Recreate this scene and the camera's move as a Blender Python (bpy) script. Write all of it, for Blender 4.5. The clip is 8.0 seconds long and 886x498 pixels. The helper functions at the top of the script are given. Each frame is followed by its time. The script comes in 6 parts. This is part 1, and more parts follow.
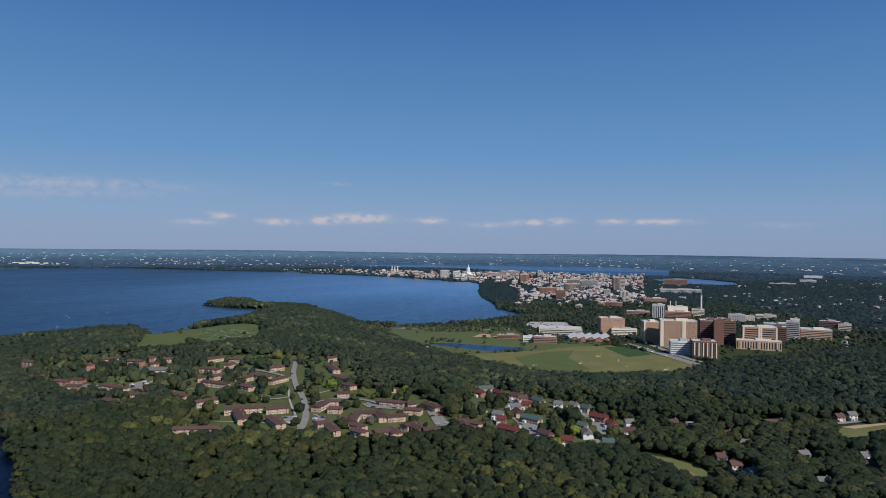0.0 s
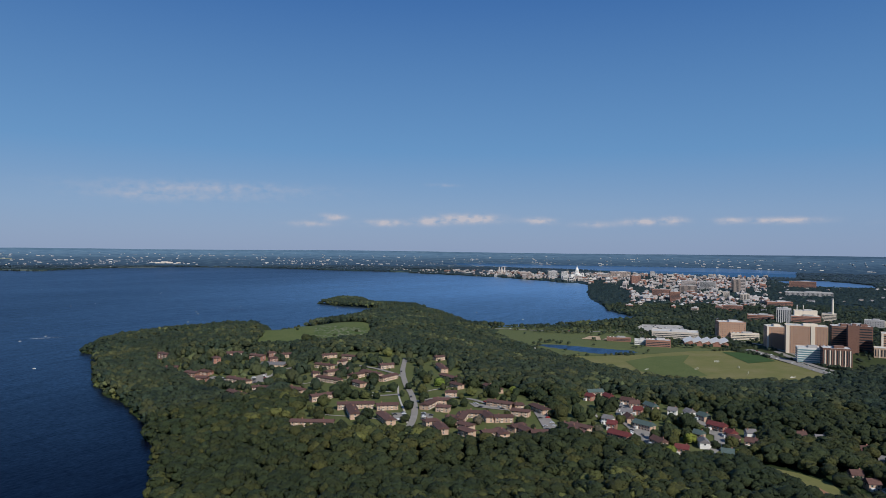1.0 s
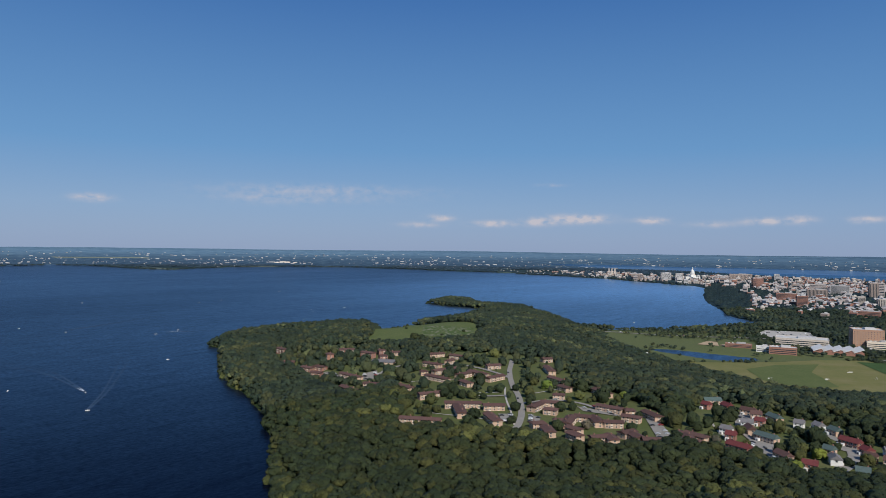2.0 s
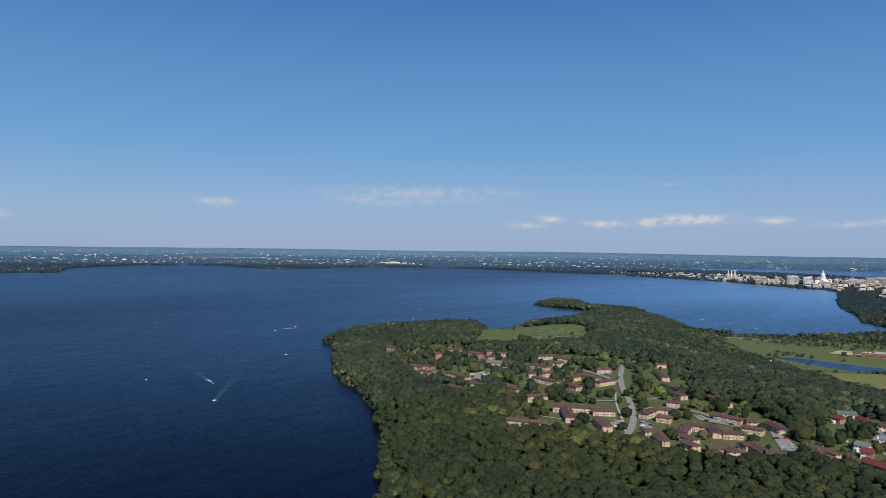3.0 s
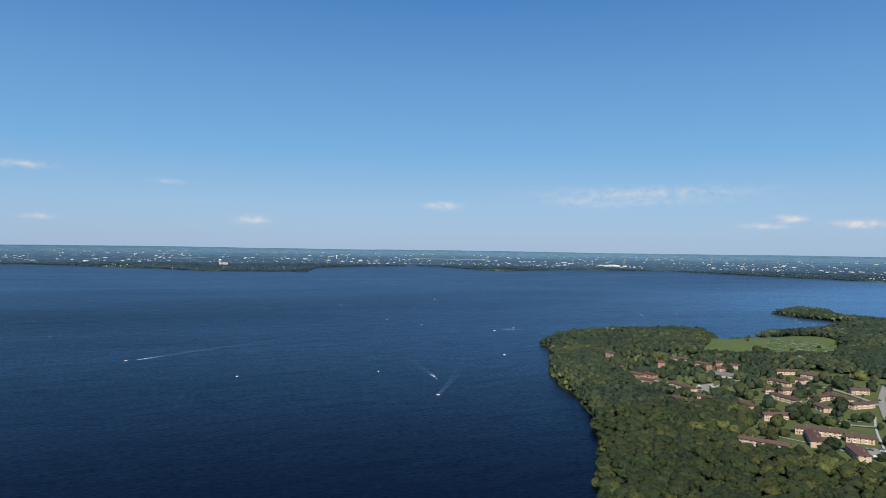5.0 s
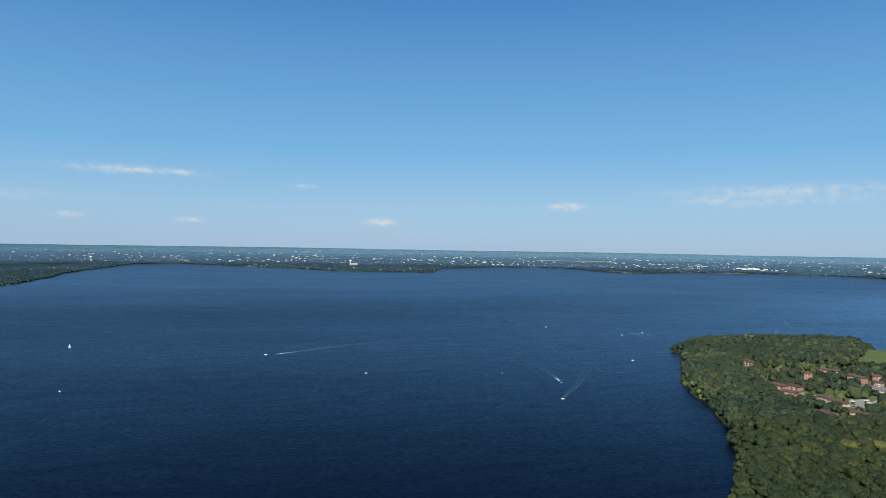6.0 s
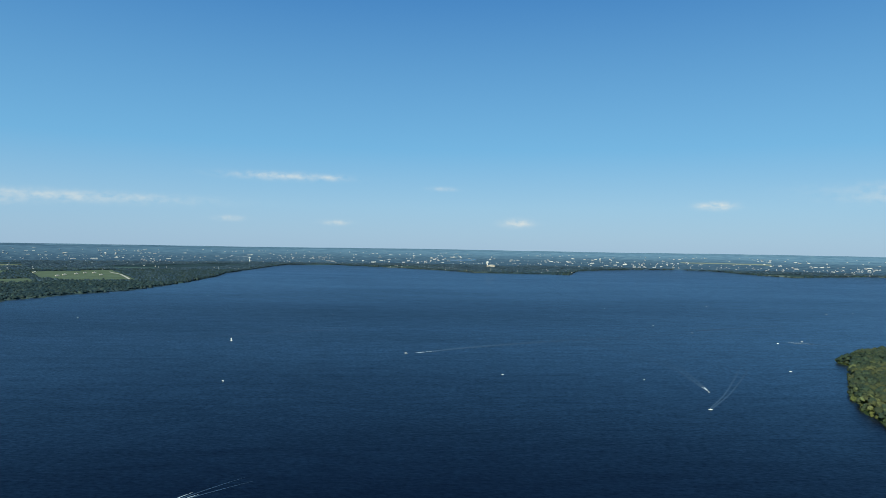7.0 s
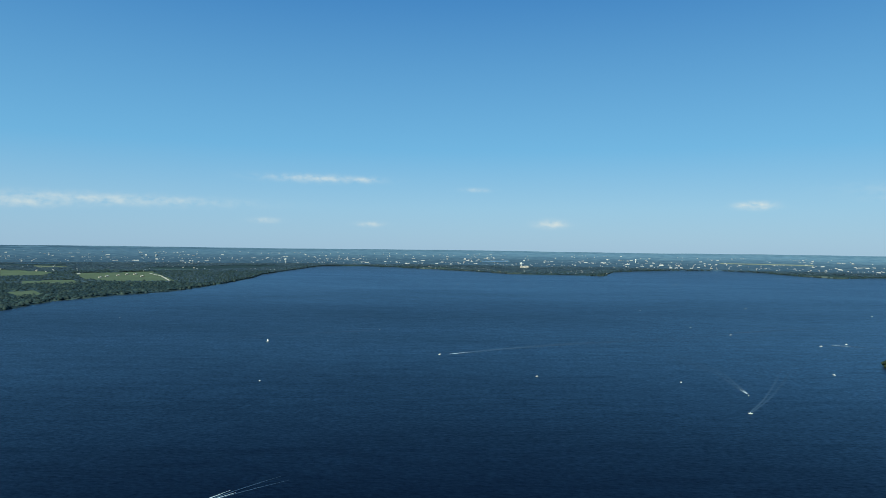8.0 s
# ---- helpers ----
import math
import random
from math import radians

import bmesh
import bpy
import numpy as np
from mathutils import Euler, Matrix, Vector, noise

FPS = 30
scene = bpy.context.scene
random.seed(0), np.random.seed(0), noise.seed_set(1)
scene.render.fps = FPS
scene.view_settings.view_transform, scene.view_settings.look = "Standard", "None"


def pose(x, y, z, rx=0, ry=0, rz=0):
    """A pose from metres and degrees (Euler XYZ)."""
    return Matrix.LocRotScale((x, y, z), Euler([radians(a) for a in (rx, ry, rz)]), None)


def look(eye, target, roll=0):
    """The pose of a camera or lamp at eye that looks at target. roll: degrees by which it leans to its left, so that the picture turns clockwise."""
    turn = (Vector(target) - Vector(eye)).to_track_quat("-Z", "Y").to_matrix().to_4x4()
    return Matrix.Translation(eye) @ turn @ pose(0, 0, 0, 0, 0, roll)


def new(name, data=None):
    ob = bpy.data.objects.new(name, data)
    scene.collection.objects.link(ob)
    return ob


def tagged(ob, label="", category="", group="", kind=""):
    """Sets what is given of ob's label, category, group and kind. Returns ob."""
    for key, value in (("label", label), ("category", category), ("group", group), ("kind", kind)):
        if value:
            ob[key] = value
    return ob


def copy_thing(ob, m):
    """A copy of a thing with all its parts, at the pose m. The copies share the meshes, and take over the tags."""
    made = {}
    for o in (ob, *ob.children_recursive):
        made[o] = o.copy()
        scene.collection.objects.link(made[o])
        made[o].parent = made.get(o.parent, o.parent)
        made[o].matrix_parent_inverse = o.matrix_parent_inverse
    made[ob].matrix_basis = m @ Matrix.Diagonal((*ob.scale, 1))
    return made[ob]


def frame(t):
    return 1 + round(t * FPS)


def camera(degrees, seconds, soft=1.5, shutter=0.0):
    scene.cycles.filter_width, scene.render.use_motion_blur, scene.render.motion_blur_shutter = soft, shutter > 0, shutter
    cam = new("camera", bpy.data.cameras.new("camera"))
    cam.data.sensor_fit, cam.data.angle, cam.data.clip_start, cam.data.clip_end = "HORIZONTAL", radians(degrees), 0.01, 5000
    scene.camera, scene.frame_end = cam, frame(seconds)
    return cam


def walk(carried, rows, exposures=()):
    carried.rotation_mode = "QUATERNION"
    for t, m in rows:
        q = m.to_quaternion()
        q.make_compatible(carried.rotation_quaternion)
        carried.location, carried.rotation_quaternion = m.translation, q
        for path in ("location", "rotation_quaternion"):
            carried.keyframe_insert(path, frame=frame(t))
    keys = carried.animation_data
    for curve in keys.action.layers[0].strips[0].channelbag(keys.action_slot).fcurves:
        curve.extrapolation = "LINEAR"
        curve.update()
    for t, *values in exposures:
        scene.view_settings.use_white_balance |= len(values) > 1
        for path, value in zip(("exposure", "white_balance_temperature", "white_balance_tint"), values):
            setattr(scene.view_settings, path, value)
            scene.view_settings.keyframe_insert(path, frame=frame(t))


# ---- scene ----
cam = camera(66.36, 8.0, soft=0.7)
ROWS = [  # seconds, yaw, pitch, roll: it hovers and turns to its left
    (0.0, 0.0, 0.04, -0.68),
    (0.5, 4.53, 0.0, -0.63),
    (1.0, 9.04, -0.03, -0.62),
    (1.5, 13.54, -0.05, -0.65),
    (3.0, 27.15, -0.11, -0.8),
    (3.5, 31.65, -0.11, -0.79),
    (4.0, 36.17, -0.13, -0.82),
    (4.5, 40.66, -0.15, -0.84),
    (6.0, 55.86, -0.19, -0.95),
    (6.5, 61.66, -0.22, -0.95),
    (7.0, 67.39, -0.24, -0.93),
    (7.5, 69.74, -0.23, -0.86),
    (8.0, 70.21, -0.18, -0.76),
]
EXPOSURES = [(0.0, -0.32, 6300, 9), (1.5, -0.29, 6320, 9), (3.5, 0.05, 6480, 6), (4.5, 0.16, 6550, 3), (6.5, 0.28, 6550, -7), (8.0, 0.28, 6400, -14)]
walk(cam, [(t, pose(0, 0, 185, 90 + pitch, roll, yaw)) for t, yaw, pitch, roll in ROWS], EXPOSURES)

# ---------------------------------------------------------------- sky and sun
SUN_TURN, SUN_UP = 143.0, 38.0     # clockwise from +y, and over the horizon
world = bpy.data.worlds.new("sky")
scene.world = world
world.use_nodes = True
wn, wl = world.node_tree.nodes, world.node_tree.links
wn.clear()


def wnode(kind, **inputs):
    n = wn.new(kind)
    for key, value in inputs.items():
        n.inputs[key].default_value = value
    return n


def wmath(op, a, b=None):
    n = wn.new("ShaderNodeMath")
    n.operation = op
    for i, v in enumerate((a, b)):
        if v is None:
            continue
        if isinstance(v, (int, float)):
            n.inputs[i].default_value = v
        else:
            wl.new(v, n.inputs[i])
    return n.outputs[0]


sky = wn.new("ShaderNodeTexSky")
sky.sky_type = "NISHITA"
sky.sun_disc = False
sky.sun_elevation, sky.sun_rotation = radians(SUN_UP), radians(SUN_TURN)
sky.altitude, sky.air_density, sky.dust_density, sky.ozone_density = 300, 1.0, 0.6, 2.0
way = wn.new("ShaderNodeTexCoord").outputs["Generated"]
xyz = wn.new("ShaderNodeSeparateXYZ")
wl.new(way, xyz.inputs[0])
azim = wmath("MULTIPLY", wmath("ARCTAN2", wmath("MULTIPLY", xyz.outputs[0], -1.0), xyz.outputs[1]), 57.2958)
elev = wmath("MULTIPLY", wmath("ARCSINE", xyz.outputs[2]), 57.2958)
turned = wn.new("ShaderNodeCombineXYZ")
wl.new(azim, turned.inputs[0])
wl.new(wmath("MULTIPLY", elev, 1.7), turned.inputs[1])
billow = wnode("ShaderNodeTexNoise", Scale=1.1, Detail=5.0, Roughness=0.5)
wl.new(turned.outputs[0], billow.inputs["Vector"])
# low fair-weather clouds: turn to the left, height (degrees), width, depth, strength
PUFFS = [(18.3, 2.54, 0.96, 0.24, 0.8), (20.1, 1.96, 1.43, 0.22, 0.5), (6.9, 2.52, 2.15, 0.33, 1.3), (10.1, 2.27, 1.08, 0.29, 1.0), (13.8, 2.1, 1.55, 0.24, 0.8), (1.0, 2.41, 1.05, 0.24, 1.0), (-7.4, 2.35, 1.43, 0.24, 0.8), (-9.7, 2.46, 0.86, 0.26, 0.9), (-13.8, 2.42, 0.86, 0.22, 0.8), (-17.6, 2.43, 2.15, 0.22, 0.9), (-3.8, 2.13, 1.67, 0.22, 0.5), (45.5, 3.49, 1.15, 0.26, 0.8), (61.2, 2.01, 1.08, 0.31, 0.6), (76.4, 1.83, 0.96, 0.19, 0.4), (84.9, 1.99, 0.96, 0.19, 0.4)]
WISPS = [(80.9, 5.53, 3.58, 0.29, 0.45), (76.7, 5.51, 1.19, 0.19, 0.35), (97.0, 3.29, 7.88, 0.38, 0.4), (102.7, 2.78, 2.87, 0.29, 0.35), (67.4, 4.81, 1.08, 0.17, 0.25), (27.9, 4.81, 7.17, 0.38, 0.17), (28.7, 3.94, 6.21, 0.33, 0.15), (9.0, 5.34, 1.05, 0.14, 0.22), (32.5, 3.93, 3.82, 0.48, 0.19), (-26.4, 2.17, 2.15, 0.19, 0.17), (28.6, 4.51, 7.88, 0.43, 0.17)]
total = None
for a, e, w, d, k in PUFFS + WISPS:
    u = wmath("POWER", wmath("DIVIDE", wmath("SUBTRACT", azim, a), w), 2.0)
    v = wmath("POWER", wmath("DIVIDE", wmath("SUBTRACT", elev, e), d), 2.0)
    g = wmath("MULTIPLY", wmath("EXPONENT", wmath("MULTIPLY", wmath("ADD", u, v), -1.0)), k)
    total = g if total is None else wmath("ADD", total, g)
ragged = wmath("MULTIPLY", total, wmath("MULTIPLY", wmath("SUBTRACT", billow.outputs[0], 0.3), 3.6))
veil = wn.new("ShaderNodeClamp")
wl.new(ragged, veil.inputs[0])
veil.inputs["Max"].default_value = 0.75
# the clear blue of a dry summer sky, over the computed one
height = wn.new("ShaderNodeMapRange")
wl.new(elev, height.inputs[0])
height.inputs["From Max"].default_value = 90.0
blue = wn.new("ShaderNodeValToRGB")
for _ in range(4):
    blue.color_ramp.elements.new(0.5)
for e, (p, c) in zip(blue.color_ramp.elements, ((0.0, (4.2, 5.6, 8.6)), (0.036, (3.7, 5.7, 9.1)), (0.089, (2.1, 4.8, 9.0)), (0.222, (0.82, 2.6, 6.8)), (0.45, (0.62, 1.9, 5.2)), (1.0, (0.7, 1.9, 4.9)))):
    e.position, e.color = p, (*(v * 0.1 for v in c), 1)
wl.new(height.outputs[0], blue.inputs[0])
deep = wn.new("ShaderNodeMixRGB")
deep.inputs[0].default_value = 0.85
wl.new(sky.outputs[0], deep.inputs[1])
lift = wn.new("ShaderNodeVectorMath")
lift.operation = "SCALE"
lift.inputs["Scale"].default_value = 10.0
wl.new(blue.outputs[0], lift.inputs[0])
wl.new(lift.outputs[0], deep.inputs[2])
mixed = wn.new("ShaderNodeMixRGB")
wl.new(veil.outputs[0], mixed.inputs[0])
wl.new(deep.outputs[0], mixed.inputs[1])
mixed.inputs[2].default_value = (9.5, 8.6, 8.9, 1)
back = wnode("ShaderNodeBackground", Strength=0.075)
wl.new(mixed.outputs[0], back.inputs[0])
wl.new(back.outputs[0], wn.new("ShaderNodeOutputWorld").inputs[0])

sun = new("sun", bpy.data.lights.new("sun", "SUN"))
sun.data.energy, sun.data.angle, sun.data.color = 5.0, radians(0.53), (1.0, 0.94, 0.85)
sd = Vector((math.sin(radians(SUN_TURN)) * math.cos(radians(SUN_UP)), math.cos(radians(SUN_TURN)) * math.cos(radians(SUN_UP)), math.sin(radians(SUN_UP))))
sun.matrix_world = look(sd * 3000, (0, 0, 0))


# ---------------------------------------------------------------- plan of the place
EYE = 185.0          # height of the eye over the lake
FLAT = 3800.0        # beyond this the country is drawn in towards the eye, to lie within the lens's reach

# the lake's outline, round its shore from the wooded bank beside the eye
BANK = [(-83, 66), (-184, 266), (-279, 444), (-300, 478), (-341, 544), (-376, 592), (-411, 638), (-463, 704), (-543, 763),
        (-589, 807), (-689, 945), (-757, 1035), (-792, 1052), (-832, 1169), (-825, 1252), (-787, 1298), (-731, 1317)]
POINT = [(-700, 1387), (-671, 1487), (-586, 1356), (-561, 1343), (-563, 1447), (-531, 1594), (-501, 1767), (-496, 1916), (-534,
        2017), (-580, 2030), (-657, 2059), (-747, 2129), (-750, 2117), (-731, 2289), (-651, 2276), (-554, 2124), (-498, 2111),
        (-425, 2100), (-278, 1824), (-175, 1586)]
BAY = [(-138, 1614), (-44, 1636), (25, 1680), (98, 1741), (147, 1802), (214, 1870), (234, 1904), (232, 1954), (173, 2131),
        (176, 2284), (147, 2627), (150, 2863), (177, 3388), (198, 3669), (150, 3847), (54, 3890), (-11, 4014), (-152, 4207),
        (-307, 4418), (-469, 4557), (-641, 4705), (-863, 4850), (-1100, 5004)]
NORTH = [(-757, 5163), (-1138, 5137), (-1585, 5230), (-2147, 5474), (-2748, 5609), (-3249, 5436), (-3561, 4968), (-3519, 4503),
        (-3455, 4135), (-3765, 4150), (-4464, 4471), (-4913, 4412), (-4978, 3955), (-4864, 3531), (-4634, 3122), (-4182, 2768)]
WEST = [(-3969, 2614), (-4154, 2402), (-4352, 2061), (-4877, 1972), (-5371, 1765), (-5794, 1588), (-6100, 1404), (-6067, 1036),
        (-5088, 661), (-4316, 372), (-3880, 289), (-3332, 120), (-3005, -4), (-2774, -104), (-2596, -279), (-2481, -350),
        (-2400, -418), (-2225, -458), (-2077, -493), (-1662, -592), (-617, -691), (-185, -247)]
LAKE = np.array(BANK + POINT + BAY + NORTH + WEST, float)
FAR_LAKE = np.array([(-1503, 8637), (-591, 8464), (108, 7915), (773, 7966), (1396, 7738), (1766, 7660), (2186, 6613), (1886, 5620), (1685,
                    5095), (1219, 5287), (805, 5799), (400, 6281), (-130, 6622), (-888, 7415)], float)
POND = np.array([(-30, 1330), (10, 1347), (60, 1325), (110, 1305), (152, 1290), (158, 1270), (120, 1235), (80, 1240), (45, 1262)], float)
INLET = np.array([(1392, 4554), (1690, 4865), (1797, 4619), (1822, 4228), (1640, 3740), (1400, 3750), (1330, 4100)], float)
# the low ground: marsh, playing fields, hospital and town
LOW = np.array([(-150, 1560), (-95, 1330), (-25, 1180), (62, 1062), (128, 985), (198, 955), (330, 968), (413, 1050), (523, 1130),
                (680, 1200), (960, 1260), (1900, 1700), (7500, 3900), (7500, 10500), (-1850, 10500), (-1100, 5000), (100, 1900)], float)


def inside_by(px, py, poly):
    """How many metres each point lies inside a closed outline (minus: outside)."""
    best = np.full(px.shape, 1e18)
    odd = np.zeros(px.shape, bool)
    for (ax, ay), (bx, by) in zip(poly, np.roll(poly, -1, 0)):
        ex, ey = bx - ax, by - ay
        h = np.clip(((px - ax) * ex + (py - ay) * ey) / (ex * ex + ey * ey), 0, 1)
        best = np.minimum(best, (px - ax - h * ex) ** 2 + (py - ay - h * ey) ** 2)
        if ey != 0:
            odd ^= ((ay > py) != (by > py)) & (px < ex * (py - ay) / ey + ax)
    return np.where(odd, 1, -1) * np.sqrt(best)


def swell(x, y, size, seed):
    """A cheap smooth noise, about -1 to 1."""
    a = x / size + seed * 7.13
    b = y / size - seed * 3.71
    return (np.sin(a * 1.7 + 1.3 * np.sin(b * 1.1 + seed)) + np.sin(b * 1.9 + 1.2 * np.sin(a * 0.9 - seed)) +
            np.sin((a + b) * 1.31 + seed * 2) * 0.7) / 2.7


def smooth(v):
    v = np.clip(v, 0, 1)
    return v * v * (3 - 2 * v)


def shore(x, y):
    """Metres from the water's edge, on land plus, with small bends in the shore."""
    d = -np.maximum(inside_by(x, y, LAKE), inside_by(x, y, FAR_LAKE))
    d = np.minimum(d, -np.maximum(inside_by(x, y, POND), inside_by(x, y, INLET)))
    return d + 5 * swell(x, y, 22, 1) + 2.5 * swell(x, y, 8, 2)


def land(x, y):
    """The height of the ground, for arrays."""
    x, y = np.asarray(x, float), np.asarray(y, float)
    d = shore(x, y)
    low = inside_by(x, y, LOW)
    far = np.hypot(x, y)
    rise = smooth(np.minimum(d, -low) / 200)
    west = smooth((-x - 1500) / 800)
    z = np.where(d < 4, d * 0.35, 1.4 + np.minimum(d - 4, 40) * 0.02)
    z += 22 * rise * (1 - 0.6 * smooth((y - 1350) / 350)) * (1 - smooth((far - 1700) / 800)) * (1 + 0.12 * swell(x, y, 120, 3))
    z += 9 * smooth(d / 400) * smooth((far - 1500) / 900) * (0.7 + 0.6 * swell(x, y, 420, 4)) * (1 - 0.5 * west)
    town = smooth((far - 2600) / 600) * smooth((x + 1900) / 700) * smooth((9000 - far) / 800)
    z -= np.maximum(z - 3, 0) * 0.85 * town
    z += 13 * np.exp(-(((x + 450) / 150) ** 2 + ((y - 1290) / 190) ** 2))
    z += smooth(d / 60) * 6 * np.exp(-(((x + 690) / 95) ** 2 + ((y - 1300) / 95) ** 2))
    z -= 10 * rise * smooth((585 - y) / 110) * smooth((60 - x) / 60) * (far < 700)
    return np.maximum(z, -4)


def land_at(x, y):
    return float(land(np.array([x]), np.array([y]))[0])


def shrink(x, y):
    """How much smaller things are built there, beyond FLAT."""
    d = np.hypot(x, y)
    near = FLAT + 1100 * (1 - np.exp(-np.maximum(d - FLAT, 0) / 2200))
    return np.where(d > FLAT, near / np.maximum(d, 1), 1.0)


def drawn_in(x, y, z):
    s = shrink(x, y)
    return x * s, y * s, EYE - (EYE - z) * s


# ---------------------------------------------------------------- materials
def material(name, rough=0.8, spec=0.3, metal=0.0):
    m = bpy.data.materials.new(name)
    m.use_nodes = True
    b = m.node_tree.nodes["Principled BSDF"]
    b.inputs["Roughness"].default_value = rough
    b.inputs["Specular IOR Level"].default_value = spec
    b.inputs["Metallic"].default_value = metal
    return m, m.node_tree.nodes, m.node_tree.links, b


def ramp(nodes, links, source, stops):
    r = nodes.new("ShaderNodeValToRGB")
    while len(r.color_ramp.elements) < len(stops):
        r.color_ramp.elements.new(0.5)
    for e, (p, c) in zip(r.color_ramp.elements, stops):
        e.position, e.color = p, (*c, 1)
    links.new(source, r.inputs[0])
    return r.outputs[0]


def grain(nodes, links, scale, detail=4.0, rough=0.55, vector=None):
    n = nodes.new("ShaderNodeTexNoise")
    n.inputs["Scale"].default_value, n.inputs["Detail"].default_value, n.inputs["Roughness"].default_value = scale, detail, rough
    if vector is None:
        vector = nodes.new("ShaderNodeTexCoord").outputs["Object"]
    links.new(vector, n.inputs["Vector"])
    return n.outputs[0]


def blend(nodes, links, factor, a, b, kind="MIX"):
    n = nodes.new("ShaderNodeMixRGB")
    n.blend_type = kind
    for i, v in enumerate((factor, a, b)):
        if isinstance(v, (int, float)):
            n.inputs[i].default_value = v
        elif isinstance(v, tuple):
            n.inputs[i].default_value = (*v, 1)
        else:
            links.new(v, n.inputs[i])
    return n.outputs[0]


def relief(nodes, links, source, bsdf, strength, distance):
    n = nodes.new("ShaderNodeBump")
    n.inputs["Strength"].default_value, n.inputs["Distance"].default_value = strength, distance
    links.new(source, n.inputs["Height"])
    links.new(n.outputs[0], bsdf.inputs["Normal"])


def plain(name, colour, rough=0.75, spec=0.3, vary=0.25, scale=0.6, metal=0.0, per_object=0.0):
    """A surface of one colour with stains at two scales."""
    m, n, l, b = material(name, rough, spec, metal)
    dark = tuple(c * (1 - vary) for c in colour)
    pale = tuple(min(1, c * (1 + vary)) for c in colour)
    where = n.new("ShaderNodeNewGeometry").outputs["Position"]
    c = ramp(n, l, grain(n, l, scale, 5, 0.6, where), [(0.3, dark), (0.7, pale)])
    c = blend(n, l, 0.35, c, ramp(n, l, grain(n, l, scale * 7, 3, 0.6, where), [(0.3, dark), (0.7, pale)]))
    if per_object:
        v = n.new("ShaderNodeMath")
        v.operation = "MULTIPLY_ADD"
        l.new(n.new("ShaderNodeObjectInfo").outputs["Random"], v.inputs[0])
        v.inputs[1].default_value, v.inputs[2].default_value = 2 * per_object, 1 - per_object
        h = n.new("ShaderNodeHueSaturation")
        l.new(v.outputs[0], h.inputs["Value"])
        l.new(c, h.inputs["Color"])
        c = h.outputs[0]
    l.new(c, b.inputs["Base Color"])
    return m


def foliage(name, darkest, middle, palest, yellow=0.0, scale=0.5, each="island"):
    """Leaves: each tree has its own green, with mottled sprays and a leafy relief."""
    m, n, l, b = material(name, 0.65, 0.22)
    where = n.new("ShaderNodeNewGeometry")
    grey = (middle[0] * 1.1, middle[1] * 1.15, middle[2] * 1.3)
    olive = (palest[0] * 0.82, palest[1] * 0.80, palest[2] * 0.8)
    if each == "tree":
        chance = n.new("ShaderNodeAttribute")
        chance.attribute_name = "own"
        chance = chance.outputs["Fac"]
    elif each == "object":
        chance = n.new("ShaderNodeObjectInfo").outputs["Random"]
    else:
        chance = where.outputs["Random Per Island"]
    own = ramp(n, l, chance, [(0.0, darkest), (0.3, middle), (0.48, grey), (0.62, tuple(c * 0.8 for c in middle)), (0.78, olive), (0.92, palest),
                              (1.0, tuple(c * (1 + yellow) for c in palest))])
    spots = grain(n, l, scale, 4, 0.7, where.outputs["Position"])
    c = blend(n, l, 0.7, own, ramp(n, l, spots, [(0.36, (0.42, 0.46, 0.48)), (0.62, (1.55, 1.5, 1.38))]), "MULTIPLY")
    if each != "island":
        c = blend(n, l, 0.5, c, ramp(n, l, where.outputs["Random Per Island"], [(0.0, (0.7, 0.72, 0.72)), (1.0, (1.32, 1.3, 1.2))]), "MULTIPLY")
    wide = grain(n, l, 0.012, 2, 0.5, where.outputs["Position"])
    c = blend(n, l, 0.6, c, ramp(n, l, wide, [(0.35, (0.75, 0.85, 0.8)), (0.65, (1.25, 1.12, 0.9))]), "MULTIPLY")
    l.new(c, b.inputs["Base Color"])
    relief(n, l, grain(n, l, scale * 1.3, 5, 0.8, where.outputs["Position"]), b, 0.9, 0.9)
    return m


NEAR_GREENS = ((0.019, 0.029, 0.013), (0.032, 0.043, 0.0175), (0.068, 0.075, 0.026), 0.6, 2.0)
LEAVES = foliage("leaves", *NEAR_GREENS, "tree")
LEAVES_OWN = foliage("leaves_of_single_trees", *NEAR_GREENS, "object")
LEAVES_LIME = foliage("lime_green_leaves", (0.10, 0.14, 0.025), (0.12, 0.16, 0.03), (0.15, 0.18, 0.035), 0.1, 1.3, "object")
LEAVES_DULL = foliage("dull_brownish_leaves", (0.085, 0.080, 0.060), (0.10, 0.088, 0.068), (0.12, 0.10, 0.08), 0.1, 1.3, "object")
LEAVES_PURPLE = foliage("dark_purple_leaves", (0.020, 0.012, 0.020), (0.024, 0.014, 0.022), (0.028, 0.016, 0.024), 0.1, 1.3, "object")
# woods from 760 m out: haze put in as ever bluer base colours
LEAVES_MID = foliage("bluish_leaves_of_middle_woods", (0.017, 0.027, 0.018), (0.033, 0.046, 0.026), (0.066, 0.075, 0.035), 0.7, 1.2, "tree")
LEAVES_FAR = foliage("hazed_leaves_of_far_woods", (0.010, 0.021, 0.024), (0.016, 0.030, 0.033), (0.027, 0.043, 0.041), 0.35, 0.12)
LEAVES_DISTANT = foliage("hazed_leaves_of_distant_woods", (0.020, 0.037, 0.058), (0.029, 0.050, 0.077), (0.043, 0.069, 0.096), 0.25, 0.05)
BARK = plain("bark", (0.11, 0.085, 0.065), 0.9, 0.1, 0.35, 2.0)
ASPHALT = plain("asphalt", (0.26, 0.24, 0.215), 0.95, 0.1, 0.18, 0.15)
